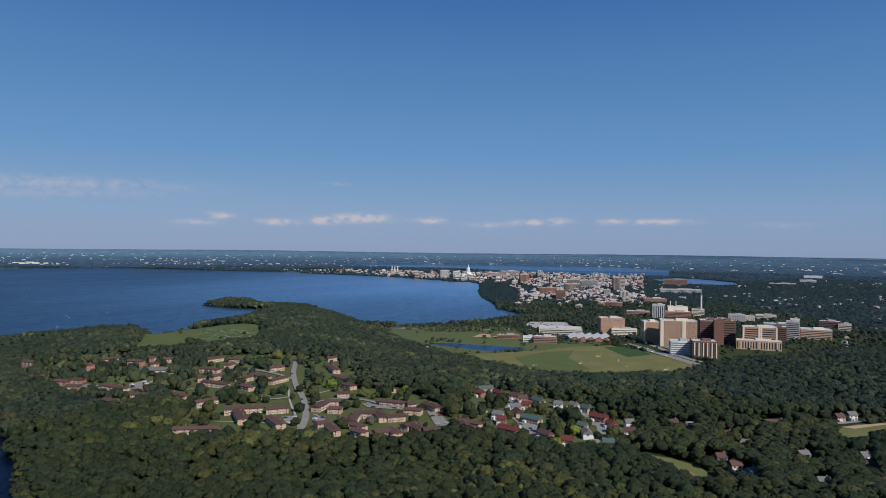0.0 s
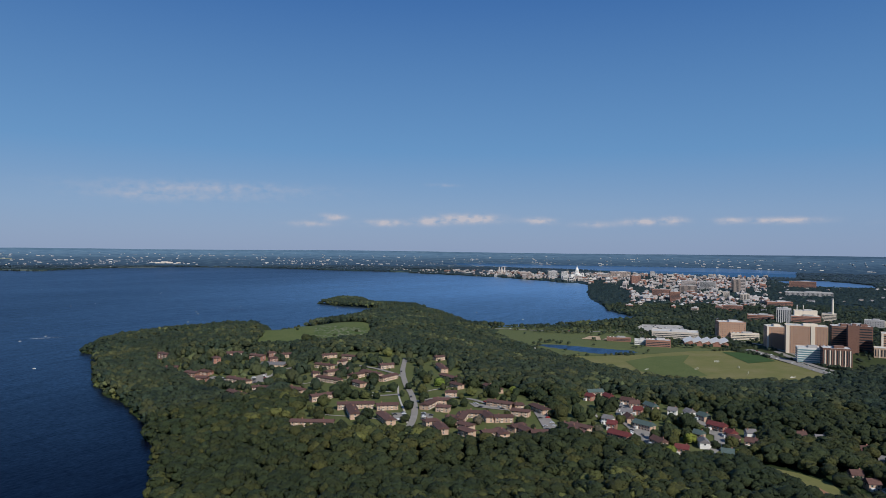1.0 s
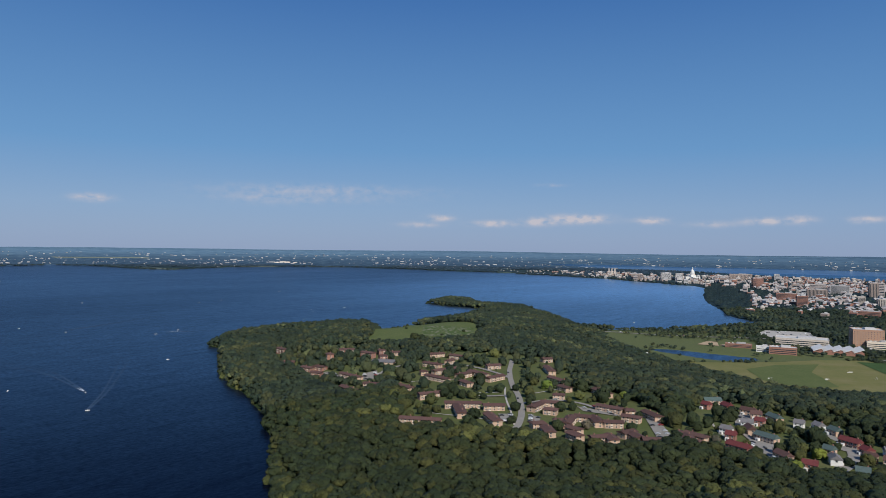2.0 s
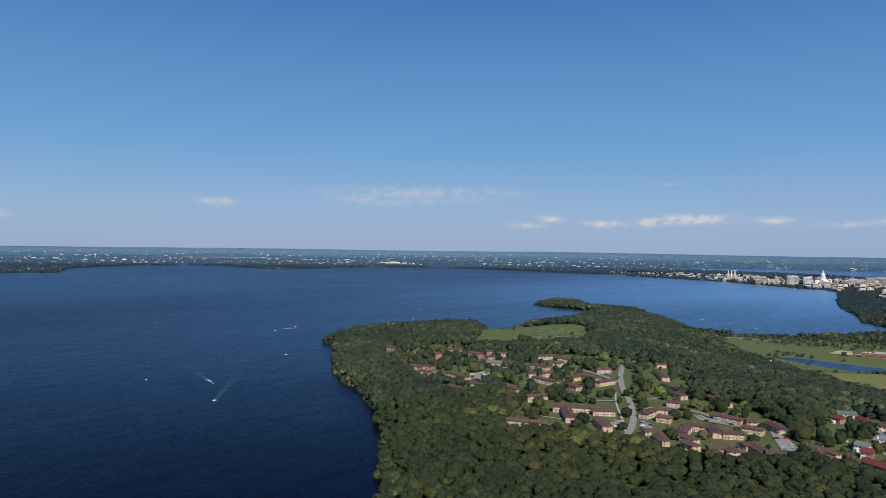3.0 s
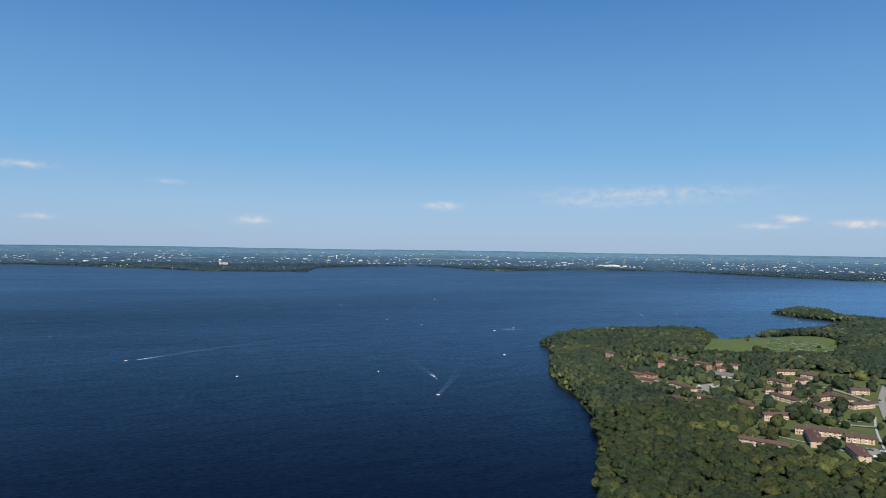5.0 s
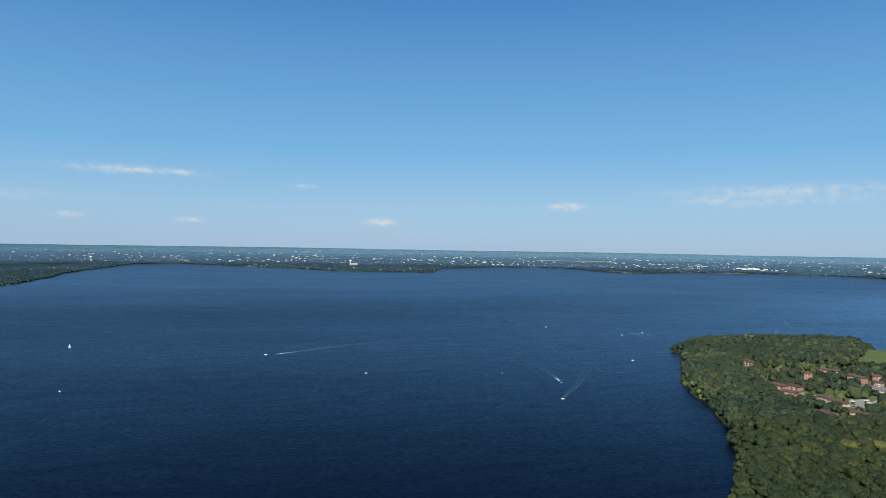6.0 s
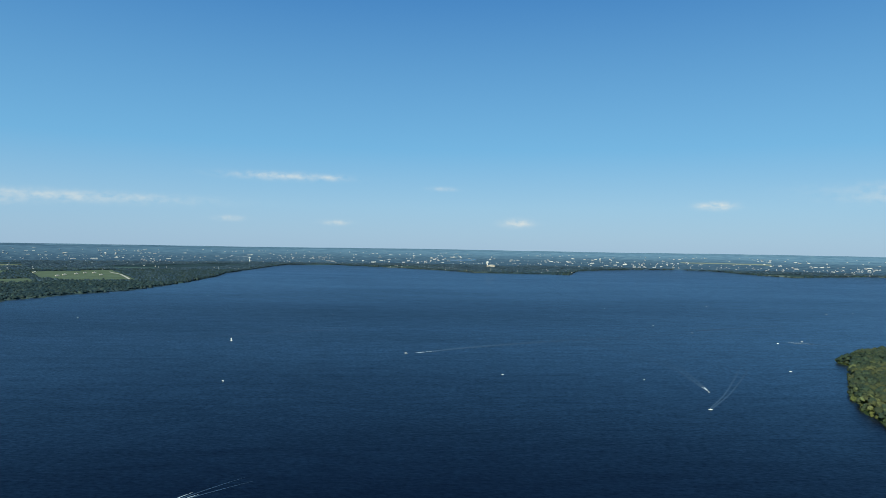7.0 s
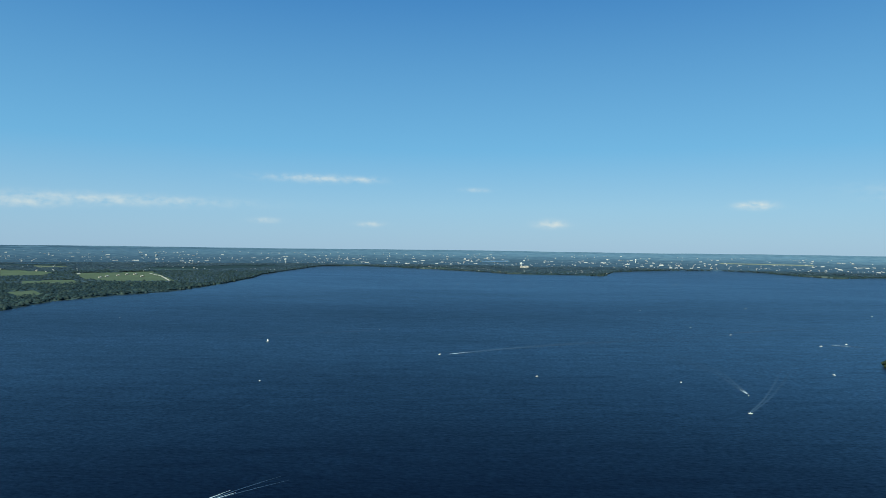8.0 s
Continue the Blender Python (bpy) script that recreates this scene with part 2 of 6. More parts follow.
CONCRETE = plain("concrete", (0.42, 0.39, 0.35), 0.85, 0.25, 0.15, 0.3)
EARTH = plain("reddish_earth", (0.30, 0.17, 0.10), 0.95, 0.1, 0.25, 0.15)
SAND = plain("sand", (0.42, 0.31, 0.20), 0.95, 0.1, 0.2, 0.08)
BRICK = plain("tan_brick", (0.50, 0.345, 0.25), 0.85, 0.2, 0.15, 0.5, per_object=0.12)
RED_BRICK = plain("red_brick", (0.30, 0.155, 0.115), 0.85, 0.2, 0.2, 0.5, per_object=0.15)
ORANGE_BRICK = plain("orange_brick", (0.41, 0.245, 0.165), 0.85, 0.2, 0.12, 0.4)
BROWN_BRICK = plain("brown_brick", (0.19, 0.105, 0.08), 0.85, 0.2, 0.2, 0.4)
CREAM = plain("cream_panel", (0.72, 0.62, 0.50), 0.7, 0.3, 0.1, 0.6)
WHITE = plain("white_paint", (0.70, 0.68, 0.64), 0.6, 0.35, 0.08, 0.5)
GREY = plain("grey_concrete", (0.44, 0.42, 0.41), 0.8, 0.25, 0.14, 0.2, per_object=0.2)
STONE = plain("pale_stone", (0.60, 0.52, 0.44), 0.8, 0.25, 0.12, 0.2, per_object=0.18)
# walls of the far town: haze put in as duller base colours
TOWN_STONE = plain("pinkish_town_stone", (0.43, 0.37, 0.345), 0.85, 0.2, 0.14, 0.2, per_object=0.25)
TOWN_WHITE = plain("hazed_white_render", (0.58, 0.55, 0.53), 0.8, 0.2, 0.12, 0.2, per_object=0.2)
TOWN_TAN = plain("hazed_tan_brick", (0.38, 0.30, 0.26), 0.85, 0.2, 0.14, 0.2, per_object=0.25)
TOWN_CREAM = plain("hazed_cream_render", (0.50, 0.44, 0.38), 0.85, 0.2, 0.12, 0.2, per_object=0.2)
ROOF_BROWN = plain("brown_shingle", (0.105, 0.060, 0.052), 0.9, 0.15, 0.25, 0.5, per_object=0.15)
ROOF_RED = plain("red_roof", (0.14, 0.037, 0.036), 0.75, 0.25, 0.2, 0.6)
ROOF_GREEN = plain("grey_green_roof", (0.080, 0.112, 0.104), 0.8, 0.25, 0.2, 0.6)
ROOF_GREY = plain("grey_shingle", (0.17, 0.16, 0.16), 0.85, 0.2, 0.2, 0.6)
ROOF_PALE = plain("pale_membrane_roof", (0.55, 0.53, 0.50), 0.8, 0.2, 0.15, 0.1)
GLASS = plain("window_glass", (0.035, 0.045, 0.055), 0.12, 0.6, 0.3, 0.8)
TEAL_GLASS = plain("teal_curtain_wall", (0.16, 0.27, 0.30), 0.15, 0.6, 0.2, 0.2)
STEEL = plain("painted_steel", (0.6, 0.6, 0.58), 0.4, 0.5, 0.1, 2.0)
SAIL = plain("sailcloth", (0.85, 0.84, 0.80), 0.7, 0.2, 0.05, 1.0)
CAR_PAINT = [plain("car_paint_" + k, c, 0.3, 0.5, 0.05, 1.0) for k, c in
             (("white", (0.75, 0.75, 0.74)), ("dark", (0.03, 0.03, 0.035)), ("red", (0.3, 0.03, 0.025)), ("silver", (0.4, 0.41, 0.42)))]
RUBBER = plain("rubber", (0.02, 0.02, 0.02), 0.9, 0.2)

# ground: woodland floor, lawns and fields, by its place in the plan
GROUND, n, l, b = material("ground", 0.95, 0.1)
plan = n.new("ShaderNodeAttribute")
plan.attribute_name = "plan"
use = n.new("ShaderNodeAttribute")
use.attribute_name = "use"
parts_of_use = n.new("ShaderNodeSeparateXYZ")
l.new(use.outputs["Vector"], parts_of_use.inputs[0])
at = plan.outputs["Vector"]
fine = grain(n, l, 0.35, 5, 0.65, at)
broad = grain(n, l, 0.03, 4, 0.6, at)
floor_c = ramp(n, l, fine, [(0.3, (0.014, 0.024, 0.009)), (0.7, (0.034, 0.050, 0.018))])
grass_c = blend(n, l, 0.5, ramp(n, l, broad, [(0.3, (0.080, 0.104, 0.032)), (0.55, (0.122, 0.130, 0.050)), (0.75, (0.19, 0.165, 0.085))]),
                ramp(n, l, fine, [(0.3, (0.058, 0.080, 0.026)), (0.7, (0.125, 0.130, 0.052))]))
cell = n.new("ShaderNodeTexVoronoi")
cell.inputs["Scale"].default_value = 0.0022
cell.inputs["Randomness"].default_value = 0.85
l.new(at, cell.inputs["Vector"])
tone = n.new("ShaderNodeSeparateXYZ")
l.new(cell.outputs["Color"], tone.inputs[0])
# far fields and woods, blued: haze put into their base colours
hazed_farm_c = ramp(n, l, tone.outputs[0], [(0.0, (0.016, 0.033, 0.038)), (0.6, (0.025, 0.046, 0.050)), (0.82, (0.06, 0.095, 0.080)), (0.97, (0.14, 0.155, 0.13))])
hazed_wood_c = ramp(n, l, grain(n, l, 0.004, 5, 0.65, at), [(0.40, (0.013, 0.027, 0.034)), (0.62, (0.030, 0.052, 0.060))])
hazed_farm_c = blend(n, l, ramp(n, l, grain(n, l, 0.0016, 5, 0.7, at), [(0.42, (0, 0, 0)), (0.52, (1, 1, 1))]), hazed_farm_c, hazed_wood_c)
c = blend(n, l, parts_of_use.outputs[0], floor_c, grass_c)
c = blend(n, l, parts_of_use.outputs[1], c, hazed_farm_c)
c = blend(n, l, parts_of_use.outputs[2], c, ramp(n, l, fine, [(0.3, (0.075, 0.098, 0.038)), (0.7, (0.135, 0.146, 0.062))]))
l.new(c, b.inputs["Base Color"])

GRASS, n, l, b = material("mown_grass", 0.95, 0.1)
at = n.new("ShaderNodeNewGeometry").outputs["Position"]
c = blend(n, l, 0.45, ramp(n, l, grain(n, l, 0.025, 5, 0.6, at), [(0.3, (0.125, 0.145, 0.052)), (0.5, (0.175, 0.170, 0.070)), (0.72, (0.24, 0.205, 0.11))]),
          ramp(n, l, grain(n, l, 0.5, 4, 0.65, at), [(0.3, (0.11, 0.115, 0.032)), (0.7, (0.19, 0.17, 0.06))]))
l.new(c, b.inputs["Base Color"])
MEADOW, n, l, b = material("tall_meadow_grass", 0.95, 0.1)
at = n.new("ShaderNodeNewGeometry").outputs["Position"]
c = blend(n, l, 0.5, ramp(n, l, grain(n, l, 0.03, 5, 0.6, at), [(0.3, (0.080, 0.112, 0.034)), (0.7, (0.125, 0.145, 0.052))]),
          ramp(n, l, grain(n, l, 0.3, 4, 0.65, at), [(0.3, (0.055, 0.082, 0.028)), (0.7, (0.14, 0.15, 0.06))]))
l.new(c, b.inputs["Base Color"])
GARDEN, n, l, b = material("garden_plots", 0.95, 0.1)
at = n.new("ShaderNodeNewGeometry").outputs["Position"]
beds = n.new("ShaderNodeTexVoronoi")
beds.inputs["Scale"].default_value = 0.22
l.new(at, beds.inputs["Vector"])
pick = n.new("ShaderNodeSeparateXYZ")
l.new(beds.outputs["Color"], pick.inputs[0])
l.new(ramp(n, l, pick.outputs[0], [(0.0, (0.05, 0.085, 0.022)), (0.7, (0.09, 0.115, 0.04)), (0.95, (0.22, 0.21, 0.16))]), b.inputs["Base Color"])
PASTURE = plain("grazed_pasture", (0.082, 0.108, 0.068), 0.95, 0.1, 0.25, 0.012)
STUBBLE = plain("dry_stubble_field", (0.12, 0.135, 0.085), 0.95, 0.1, 0.2, 0.01)
DRY_GRASS = plain("dry_mown_grass", (0.17, 0.19, 0.15), 0.95, 0.1, 0.2, 0.01)
DARK_GRASS = plain("watered_turf", (0.05, 0.088, 0.030), 0.95, 0.1, 0.15, 0.05)

# the lake: deep blue-green water, ruffled by the wind in streaks
WATER, n, l, b = material("lake_water", 0.12, 0.5)
b.inputs["Specular IOR Level"].default_value = 0.0
at = n.new("ShaderNodeAttribute")
at.attribute_name = "plan"
at = at.outputs["Vector"]
streak = n.new("ShaderNodeMapping")
streak.vector_type = "TEXTURE"
streak.inputs["Rotation"].default_value = (0, 0, 1.15)
streak.inputs["Scale"].default_value = (900, 320, 1)
l.new(at, streak.inputs[0])
gust = grain(n, l, 1.0, 6, 0.6, streak.outputs[0])
l.new(ramp(n, l, gust, [(0.35, (0.0007, 0.0015, 0.0074)), (0.7, (0.0009, 0.0021, 0.0096))]), b.inputs["Base Color"])
waves = n.new("ShaderNodeMapping")
waves.vector_type = "TEXTURE"
waves.inputs["Rotation"].default_value = (0, 0, 1.05)
waves.inputs["Scale"].default_value = (6.5, 3.4, 1)
l.new(at, waves.inputs[0])
chop = grain(n, l, 1.0, 5, 0.7, waves.outputs[0])
swells = n.new("ShaderNodeMapping")
swells.vector_type = "TEXTURE"
swells.inputs["Rotation"].default_value = (0, 0, 1.2)
swells.inputs["Scale"].default_value = (46, 19, 1)
l.new(at, swells.inputs[0])
puffs = grain(n, l, 1.0, 5, 0.75, swells.outputs[0])
gloss = n.new("ShaderNodeBsdfGlossy")
gloss.inputs["Roughness"].default_value = 0.3
gloss.inputs["Color"].default_value = (0.70, 0.875, 1, 1)
level = n.new("ShaderNodeCombineXYZ")
level.inputs[2].default_value = 1.0
ripple = n.new("ShaderNodeBump")
ripple.inputs["Strength"].default_value, ripple.inputs["Distance"].default_value = 0.32, 0.8
l.new(chop, ripple.inputs["Height"])
l.new(level.outputs[0], ripple.inputs["Normal"])
l.new(ripple.outputs[0], gloss.inputs["Normal"])
facing = n.new("ShaderNodeLayerWeight")
facing.inputs["Blend"].default_value = 0.5
l.new(level.outputs[0], facing.inputs["Normal"])
shine = ramp(n, l, facing.outputs["Facing"], [(0.0, (0.02,) * 3), (0.64, (0.020,) * 3), (0.72, (0.046,) * 3), (0.81, (0.106,) * 3), (0.91, (0.265,) * 3), (0.97, (0.58,) * 3), (1.0, (0.72,) * 3)])
shine = blend(n, l, 1.0, shine, ramp(n, l, chop, [(0.34, (0.66,) * 3), (0.66, (1.36,) * 3)]), "MULTIPLY")
shine = blend(n, l, 1.0, shine, ramp(n, l, puffs, [(0.34, (0.84,) * 3), (0.66, (1.16,) * 3)]), "MULTIPLY")
shine = blend(n, l, 1.0, shine, ramp(n, l, gust, [(0.32, (0.90,) * 3), (0.68, (1.10,) * 3)]), "MULTIPLY")
lane = n.new("ShaderNodeMapping")
lane.vector_type = "TEXTURE"
lane.inputs["Rotation"].default_value = (0, 0, 1.3)
lane.inputs["Scale"].default_value = (1100, 60, 1)
l.new(at, lane.inputs[0])
shine = blend(n, l, 1.0, shine, ramp(n, l, grain(n, l, 1.0, 4, 0.55, lane.outputs[0]), [(0.30, (1, 1, 1)), (0.485, (1, 1, 1)), (0.5, (0.86,) * 3), (0.515, (1, 1, 1))]), "MULTIPLY")
# extra sheen put in by place, growing towards the bay
bay = n.new("ShaderNodeSeparateXYZ")
l.new(at, bay.inputs[0])
bay_sheen = n.new("ShaderNodeMapRange")
bay_sheen.interpolation_type = "SMOOTHSTEP"
l.new(bay.outputs[0], bay_sheen.inputs[0])
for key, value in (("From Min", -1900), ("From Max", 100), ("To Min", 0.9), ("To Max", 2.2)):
    bay_sheen.inputs[key].default_value = value
shine = blend(n, l, 1.0, shine, bay_sheen.outputs[0], "MULTIPLY")
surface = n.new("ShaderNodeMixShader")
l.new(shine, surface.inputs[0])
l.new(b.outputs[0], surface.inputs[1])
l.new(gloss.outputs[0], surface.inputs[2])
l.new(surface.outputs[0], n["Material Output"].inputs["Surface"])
# far lake: the sky's reflection is painted in as a paler blue base
FAR_WATER = plain("far_lake_water_with_sky_sheen", (0.035, 0.10, 0.20), 0.35, 0.3, 0.12, 0.004)
SPRAY = plain("white_spray", (0.46, 0.52, 0.57), 0.7, 0.2, 0.2, 0.5)
FOAM = plain("wake_foam", (0.036, 0.064, 0.108), 0.5, 0.3, 0.3, 0.2)

# the last miles of country before the horizon; haze painted in, paler with distance
DISTANCE, n, l, b = material("hazed_distant_country", 1.0, 0.0)
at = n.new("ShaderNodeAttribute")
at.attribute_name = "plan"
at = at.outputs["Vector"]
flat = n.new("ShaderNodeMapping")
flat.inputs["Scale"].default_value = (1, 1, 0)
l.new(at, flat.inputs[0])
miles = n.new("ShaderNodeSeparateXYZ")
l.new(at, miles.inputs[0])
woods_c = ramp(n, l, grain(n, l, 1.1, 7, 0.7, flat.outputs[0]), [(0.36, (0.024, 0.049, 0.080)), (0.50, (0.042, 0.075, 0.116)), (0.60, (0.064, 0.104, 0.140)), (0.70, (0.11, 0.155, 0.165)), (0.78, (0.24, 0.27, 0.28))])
haze_c = ramp(n, l, grain(n, l, 0.8, 6, 0.65, flat.outputs[0]), [(0.36, (0.072, 0.130, 0.200)), (0.52, (0.092, 0.158, 0.235)), (0.68, (0.115, 0.182, 0.250)), (0.78, (0.17, 0.23, 0.28))])
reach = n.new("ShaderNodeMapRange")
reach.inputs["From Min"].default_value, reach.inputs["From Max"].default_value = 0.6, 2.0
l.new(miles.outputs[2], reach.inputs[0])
l.new(blend(n, l, reach.outputs[0], woods_c, haze_c), b.inputs["Base Color"])


# ---------------------------------------------------------------- making meshes
def part(name, bm, mat, parent=None, label=""):
    """Links a bmesh as one mesh object, under a thing or a part."""
    me = bpy.data.meshes.new(name)
    bm.to_mesh(me)
    bm.free()
    for m in (mat if isinstance(mat, (list, tuple)) else [mat]):
        me.materials.append(m)
    ob = new(name, me)
    ob.parent = parent
    return tagged(ob, label)


def share(name, ob, parent, m):
    """Another object on the mesh of ob, at the pose m under parent."""
    o = new(name, ob.data if hasattr(ob, "data") else ob)
    o.parent = parent
    o.matrix_basis = m
    return o


def sheet(name, verts, faces, mat, smooth_shade=False):
    me = bpy.data.meshes.new(name)
    verts, faces = np.asarray(verts, np.float32), np.asarray(faces, np.int32)
    k = faces.shape[1]
    me.vertices.add(len(verts))
    me.vertices.foreach_set("co", verts.ravel())
    me.loops.add(faces.size)
    me.loops.foreach_set("vertex_index", faces.ravel())
    me.polygons.add(len(faces))
    me.polygons.foreach_set("loop_start", np.arange(0, faces.size, k, dtype=np.int32))
    me.polygons.foreach_set("use_smooth", np.full(len(faces), smooth_shade))
    me.update(calc_edges=True)
    me.materials.append(mat)
    return new(name, me)


def give(ob, name, values):
    a = ob.data.attributes.new(name, "FLOAT_VECTOR", "POINT")
    a.data.foreach_set("vector", np.asarray(values, np.float32).ravel())


def box(bm, x, y, z, sx, sy, sz, index=0):
    """A box on its base's middle (x, y, z)."""
    made = bmesh.ops.create_cube(bm, size=1, matrix=Matrix.Translation((x, y, z + sz / 2)) @ Matrix.Diagonal((sx, sy, sz, 1)))
    for f in {f for v in made["verts"] for f in v.link_faces}:
        f.material_index = index
    return made["verts"]


def rod(bm, x, y, z, r0, r1, h, sides=8, m=None):
    t = Matrix.Translation((x, y, z + h / 2))
    return bmesh.ops.create_cone(bm, cap_ends=True, segments=sides, radius1=r0, radius2=r1, depth=h, matrix=m @ t if m else t)["verts"]


# ---------------------------------------------------------------- clearings, roads and lots
HOMES = np.array([(-244, 601), (-250, 654), (-255, 696), (-279, 729), (-311, 764), (-333, 841), (-332, 923), (-322, 990), (-235, 1000), (-165, 1000), (-113, 896), (-88, 774), (-50, 787),
                  (-30, 745), (0, 708), (11, 645), (3, 602), (-32, 589), (-95, 585), (-183, 586)], float)
WEST_HOMES = np.array([(-540, 872), (-476, 828), (-376, 746), (-337, 726), (-319, 741), (-326, 802), (-340, 858), (-364, 949), (-410, 970), (-508, 960), (-620, 1000)], float)
EAST_HOMES = np.array([(8, 645), (37, 770), (60, 790), (103, 760), (126, 735), (152, 705), (171, 670), (178, 620), (146, 561), (116, 553), (94, 561), (74, 566), (46, 586)], float)
MEADOW_EDGE = np.array([(-476, 1053), (-600, 1416), (-585, 1500), (-355, 1317), (-320, 1179), (-362, 1119), (-432, 1059)], float)
GARDEN_EDGE = np.array([(-437, 1227), (-346, 1255), (-324, 1179), (-365, 1126), (-404, 1121)], float)
FIELD_EDGE = np.array([(18, 1178), (78, 1197), (186, 1247), (258, 1296), (328, 1316), (377, 1227), (413, 1083), (346, 1000), (203, 978), (133, 1005), (72, 1106)], float)
TURF_EDGE = np.array([(309, 1292), (360, 1300), (374, 1206), (321, 1171)], float)
MARSH_EDGE = np.array([(-130, 1495), (-60, 1310), (20, 1180), (190, 1251), (330, 1327), (300, 1375), (190, 1397), (160, 1603), (20, 1657), (-120, 1592)], float)
LOT_EDGE = np.array([(200, 1657), (226, 1733), (319, 1733), (308, 1619), (222, 1592)], float)
CAMPUS_EDGE = np.array([(190, 1327), (330, 1338), (420, 1224), (470, 1148), (640, 1224), (850, 1365), (980, 1570), (760, 1949), (300, 1624)], float)
OVAL_EDGE = np.array([(354, 608), (373, 630), (395, 641), (425, 646), (440, 640), (392, 597), (362, 578), (336, 571)], float)
LAWN_EDGE = np.array([(157, 538), (179, 526), (194, 507), (196, 462), (178, 459), (165, 495), (156, 514)], float)
ROADS = {  # middle line, width
    "road_1": ([(-124, 590), (-124, 613), (-130, 654), (-139, 692), (-150, 732), (-164, 770), (-179, 823), (-190, 868), (-204, 950)], 6.5),
    "road_2": ([(-179, 823), (-199, 846), (-226, 870), (-261, 890), (-330, 872)], 6.0),
    "road_3": ([(-158, 727), (-175, 712), (-192, 709), (-214, 716)], 5.5),
    "road_4": ([(-139, 690), (-115, 718), (-97, 721), (-78, 716), (-61, 694), (-38, 682), (-24, 692), (-12, 680)], 5.5),
    "road_5": ([(133, 675), (137, 664), (144, 649), (147, 636), (146, 611), (137, 582), (125, 562)], 9.0),
    "road_6": ([(80, 740), (70, 706), (66, 678), (68, 649), (74, 624), (82, 590), (83, 574)], 5.5),
    "road_7": ([(-437, 822), (-403, 800), (-378, 784), (-358, 804), (-347, 815), (-351, 841), (-345, 858), (-330, 872)], 6.0),
    "road_8": ([(-130, 1560), (-20, 1543), (90, 1549), (200, 1570), (330, 1560), (420, 1397), (440, 1213), (480, 1115), (620, 1137)], 9.0),
    "road_9": ([(412, 1330), (415, 1230), (425, 1150), (450, 1085), (500, 1040)], 12.0),
    "road_10": ([(330, 639), (372, 641), (430, 663), (520, 693)], 6.0),
}
LOTS = {
    "parking_lot_1": [(-16, 680), (-6, 684), (10, 610), (-3, 604)],
    "parking_lot_2": [(-82, 698), (-47, 688), (-37, 672), (-74, 681)],
    "parking_lot_3": [(71, 633), (92, 622), (82, 582), (66, 604)],
    "parking_lot_4": [(-437, 829), (-421, 823), (-394, 800), (-404, 793)],
    "parking_lot_5": [(-151, 641), (-138, 645), (-128, 620), (-140, 613)],
    "parking_lot_6": [(-122, 647), (-110, 644), (-107, 619), (-118, 621)],
    "parking_lot_8": [(68, 706), (77, 736), (91, 730), (76, 696)],
    "parking_lot_9": [(-375, 812), (-362, 832), (-341, 792), (-360, 784)],
    "parking_lot_11": [(374, 1345), (356, 1330), (388, 1190), (406, 1206)],
    "parking_lot_12": [(406, 1206), (388, 1190), (412, 1060), (428, 1070)],
    "parking_lot_10": [(138, 650), (151, 640), (143, 615), (136, 622)],
}


def far_from_line(x, y, line):
    best = np.full(x.shape, 1e9)
    for (ax, ay), (bx, by) in zip(line, line[1:]):
        ex, ey = bx - ax, by - ay
        h = np.clip(((x - ax) * ex + (y - ay) * ey) / (ex * ex + ey * ey), 0, 1)
        best = np.minimum(best, np.hypot(x - ax - h * ex, y - ay - h * ey))
    return best


# ---------------------------------------------------------------- ground, lake and distance
def polar(az, dist):
    a, d = np.meshgrid(np.radians(az), dist)
    x, y = -np.sin(a) * d, np.cos(a) * d
    rows, cols = a.shape
    i = np.arange(rows - 1)[:, None] * cols + np.arange(cols - 1)[None]
    return x.ravel(), y.ravel(), np.stack([i, i + cols, i + cols + 1, i + 1], -1).reshape(-1, 4)


LAST = 6300.0       # where the ground hands over to the backdrop
AZ = np.concatenate([np.arange(-180, -40, 4), np.arange(-40, 110, 0.23), np.arange(112, 181, 4)])
DIST = np.concatenate([[0.01], np.arange(1, 370, 12), EYE / np.tan(np.radians(np.arange(26.5, 1.11, -0.065)))])
DIST = np.concatenate([DIST[DIST < LAST], [LAST]])
gx, gy, gf = polar(AZ, DIST)
gz = land(gx, gy)
# woods that cover the far country: an uneven roof of leaves over the ground
WEST_FIELDS = [
    [(-4387, -679), (-4638, -275), (-3409, -99), (-3339, -360), (-3548, -502)],
    [(-3472, -749), (-3552, -549), (-3220, -477), (-3203, -681)],
    [(-2754, -640), (-2831, -566), (-2640, -500), (-2520, -545)],
    [(-4911, -1167), (-4552, -809), (-4030, -755), (-3914, -930)],
    [(-5845, -1170), (-5598, -904), (-5238, -828), (-5340, -1069)],
]
gfar = np.hypot(gx, gy)
gaz = np.degrees(np.arctan2(-gx, gy))
cover = smooth((shore(gx, gy) - 12) / 30) * smooth((gfar - 2300) / 400)
cover *= 1 - smooth((gfar - 7600) / 1500)
cover *= 1 - 0.9 * ((gaz > -17) & (gaz < 12) & (gfar < 6200))
cover *= 1 - 0.75 * smooth(swell(gx, gy, 420, 31) * 3 - 1.2)
for outline in WEST_FIELDS:
    cover *= inside_by(gx, gy, np.array(outline, float)) < 0
gz = gz + cover * (1.5 + 4.0 * np.random.default_rng(3).random(len(gx)))
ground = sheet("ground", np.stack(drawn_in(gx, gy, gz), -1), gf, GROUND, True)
give(ground, "plan", np.stack([gx, gy, gz * 0], -1))
lawny = np.maximum.reduce([smooth(inside_by(gx, gy, p) / 12 + 0.5) for p in (HOMES, EAST_HOMES, WEST_HOMES, OVAL_EDGE, LAWN_EDGE)])
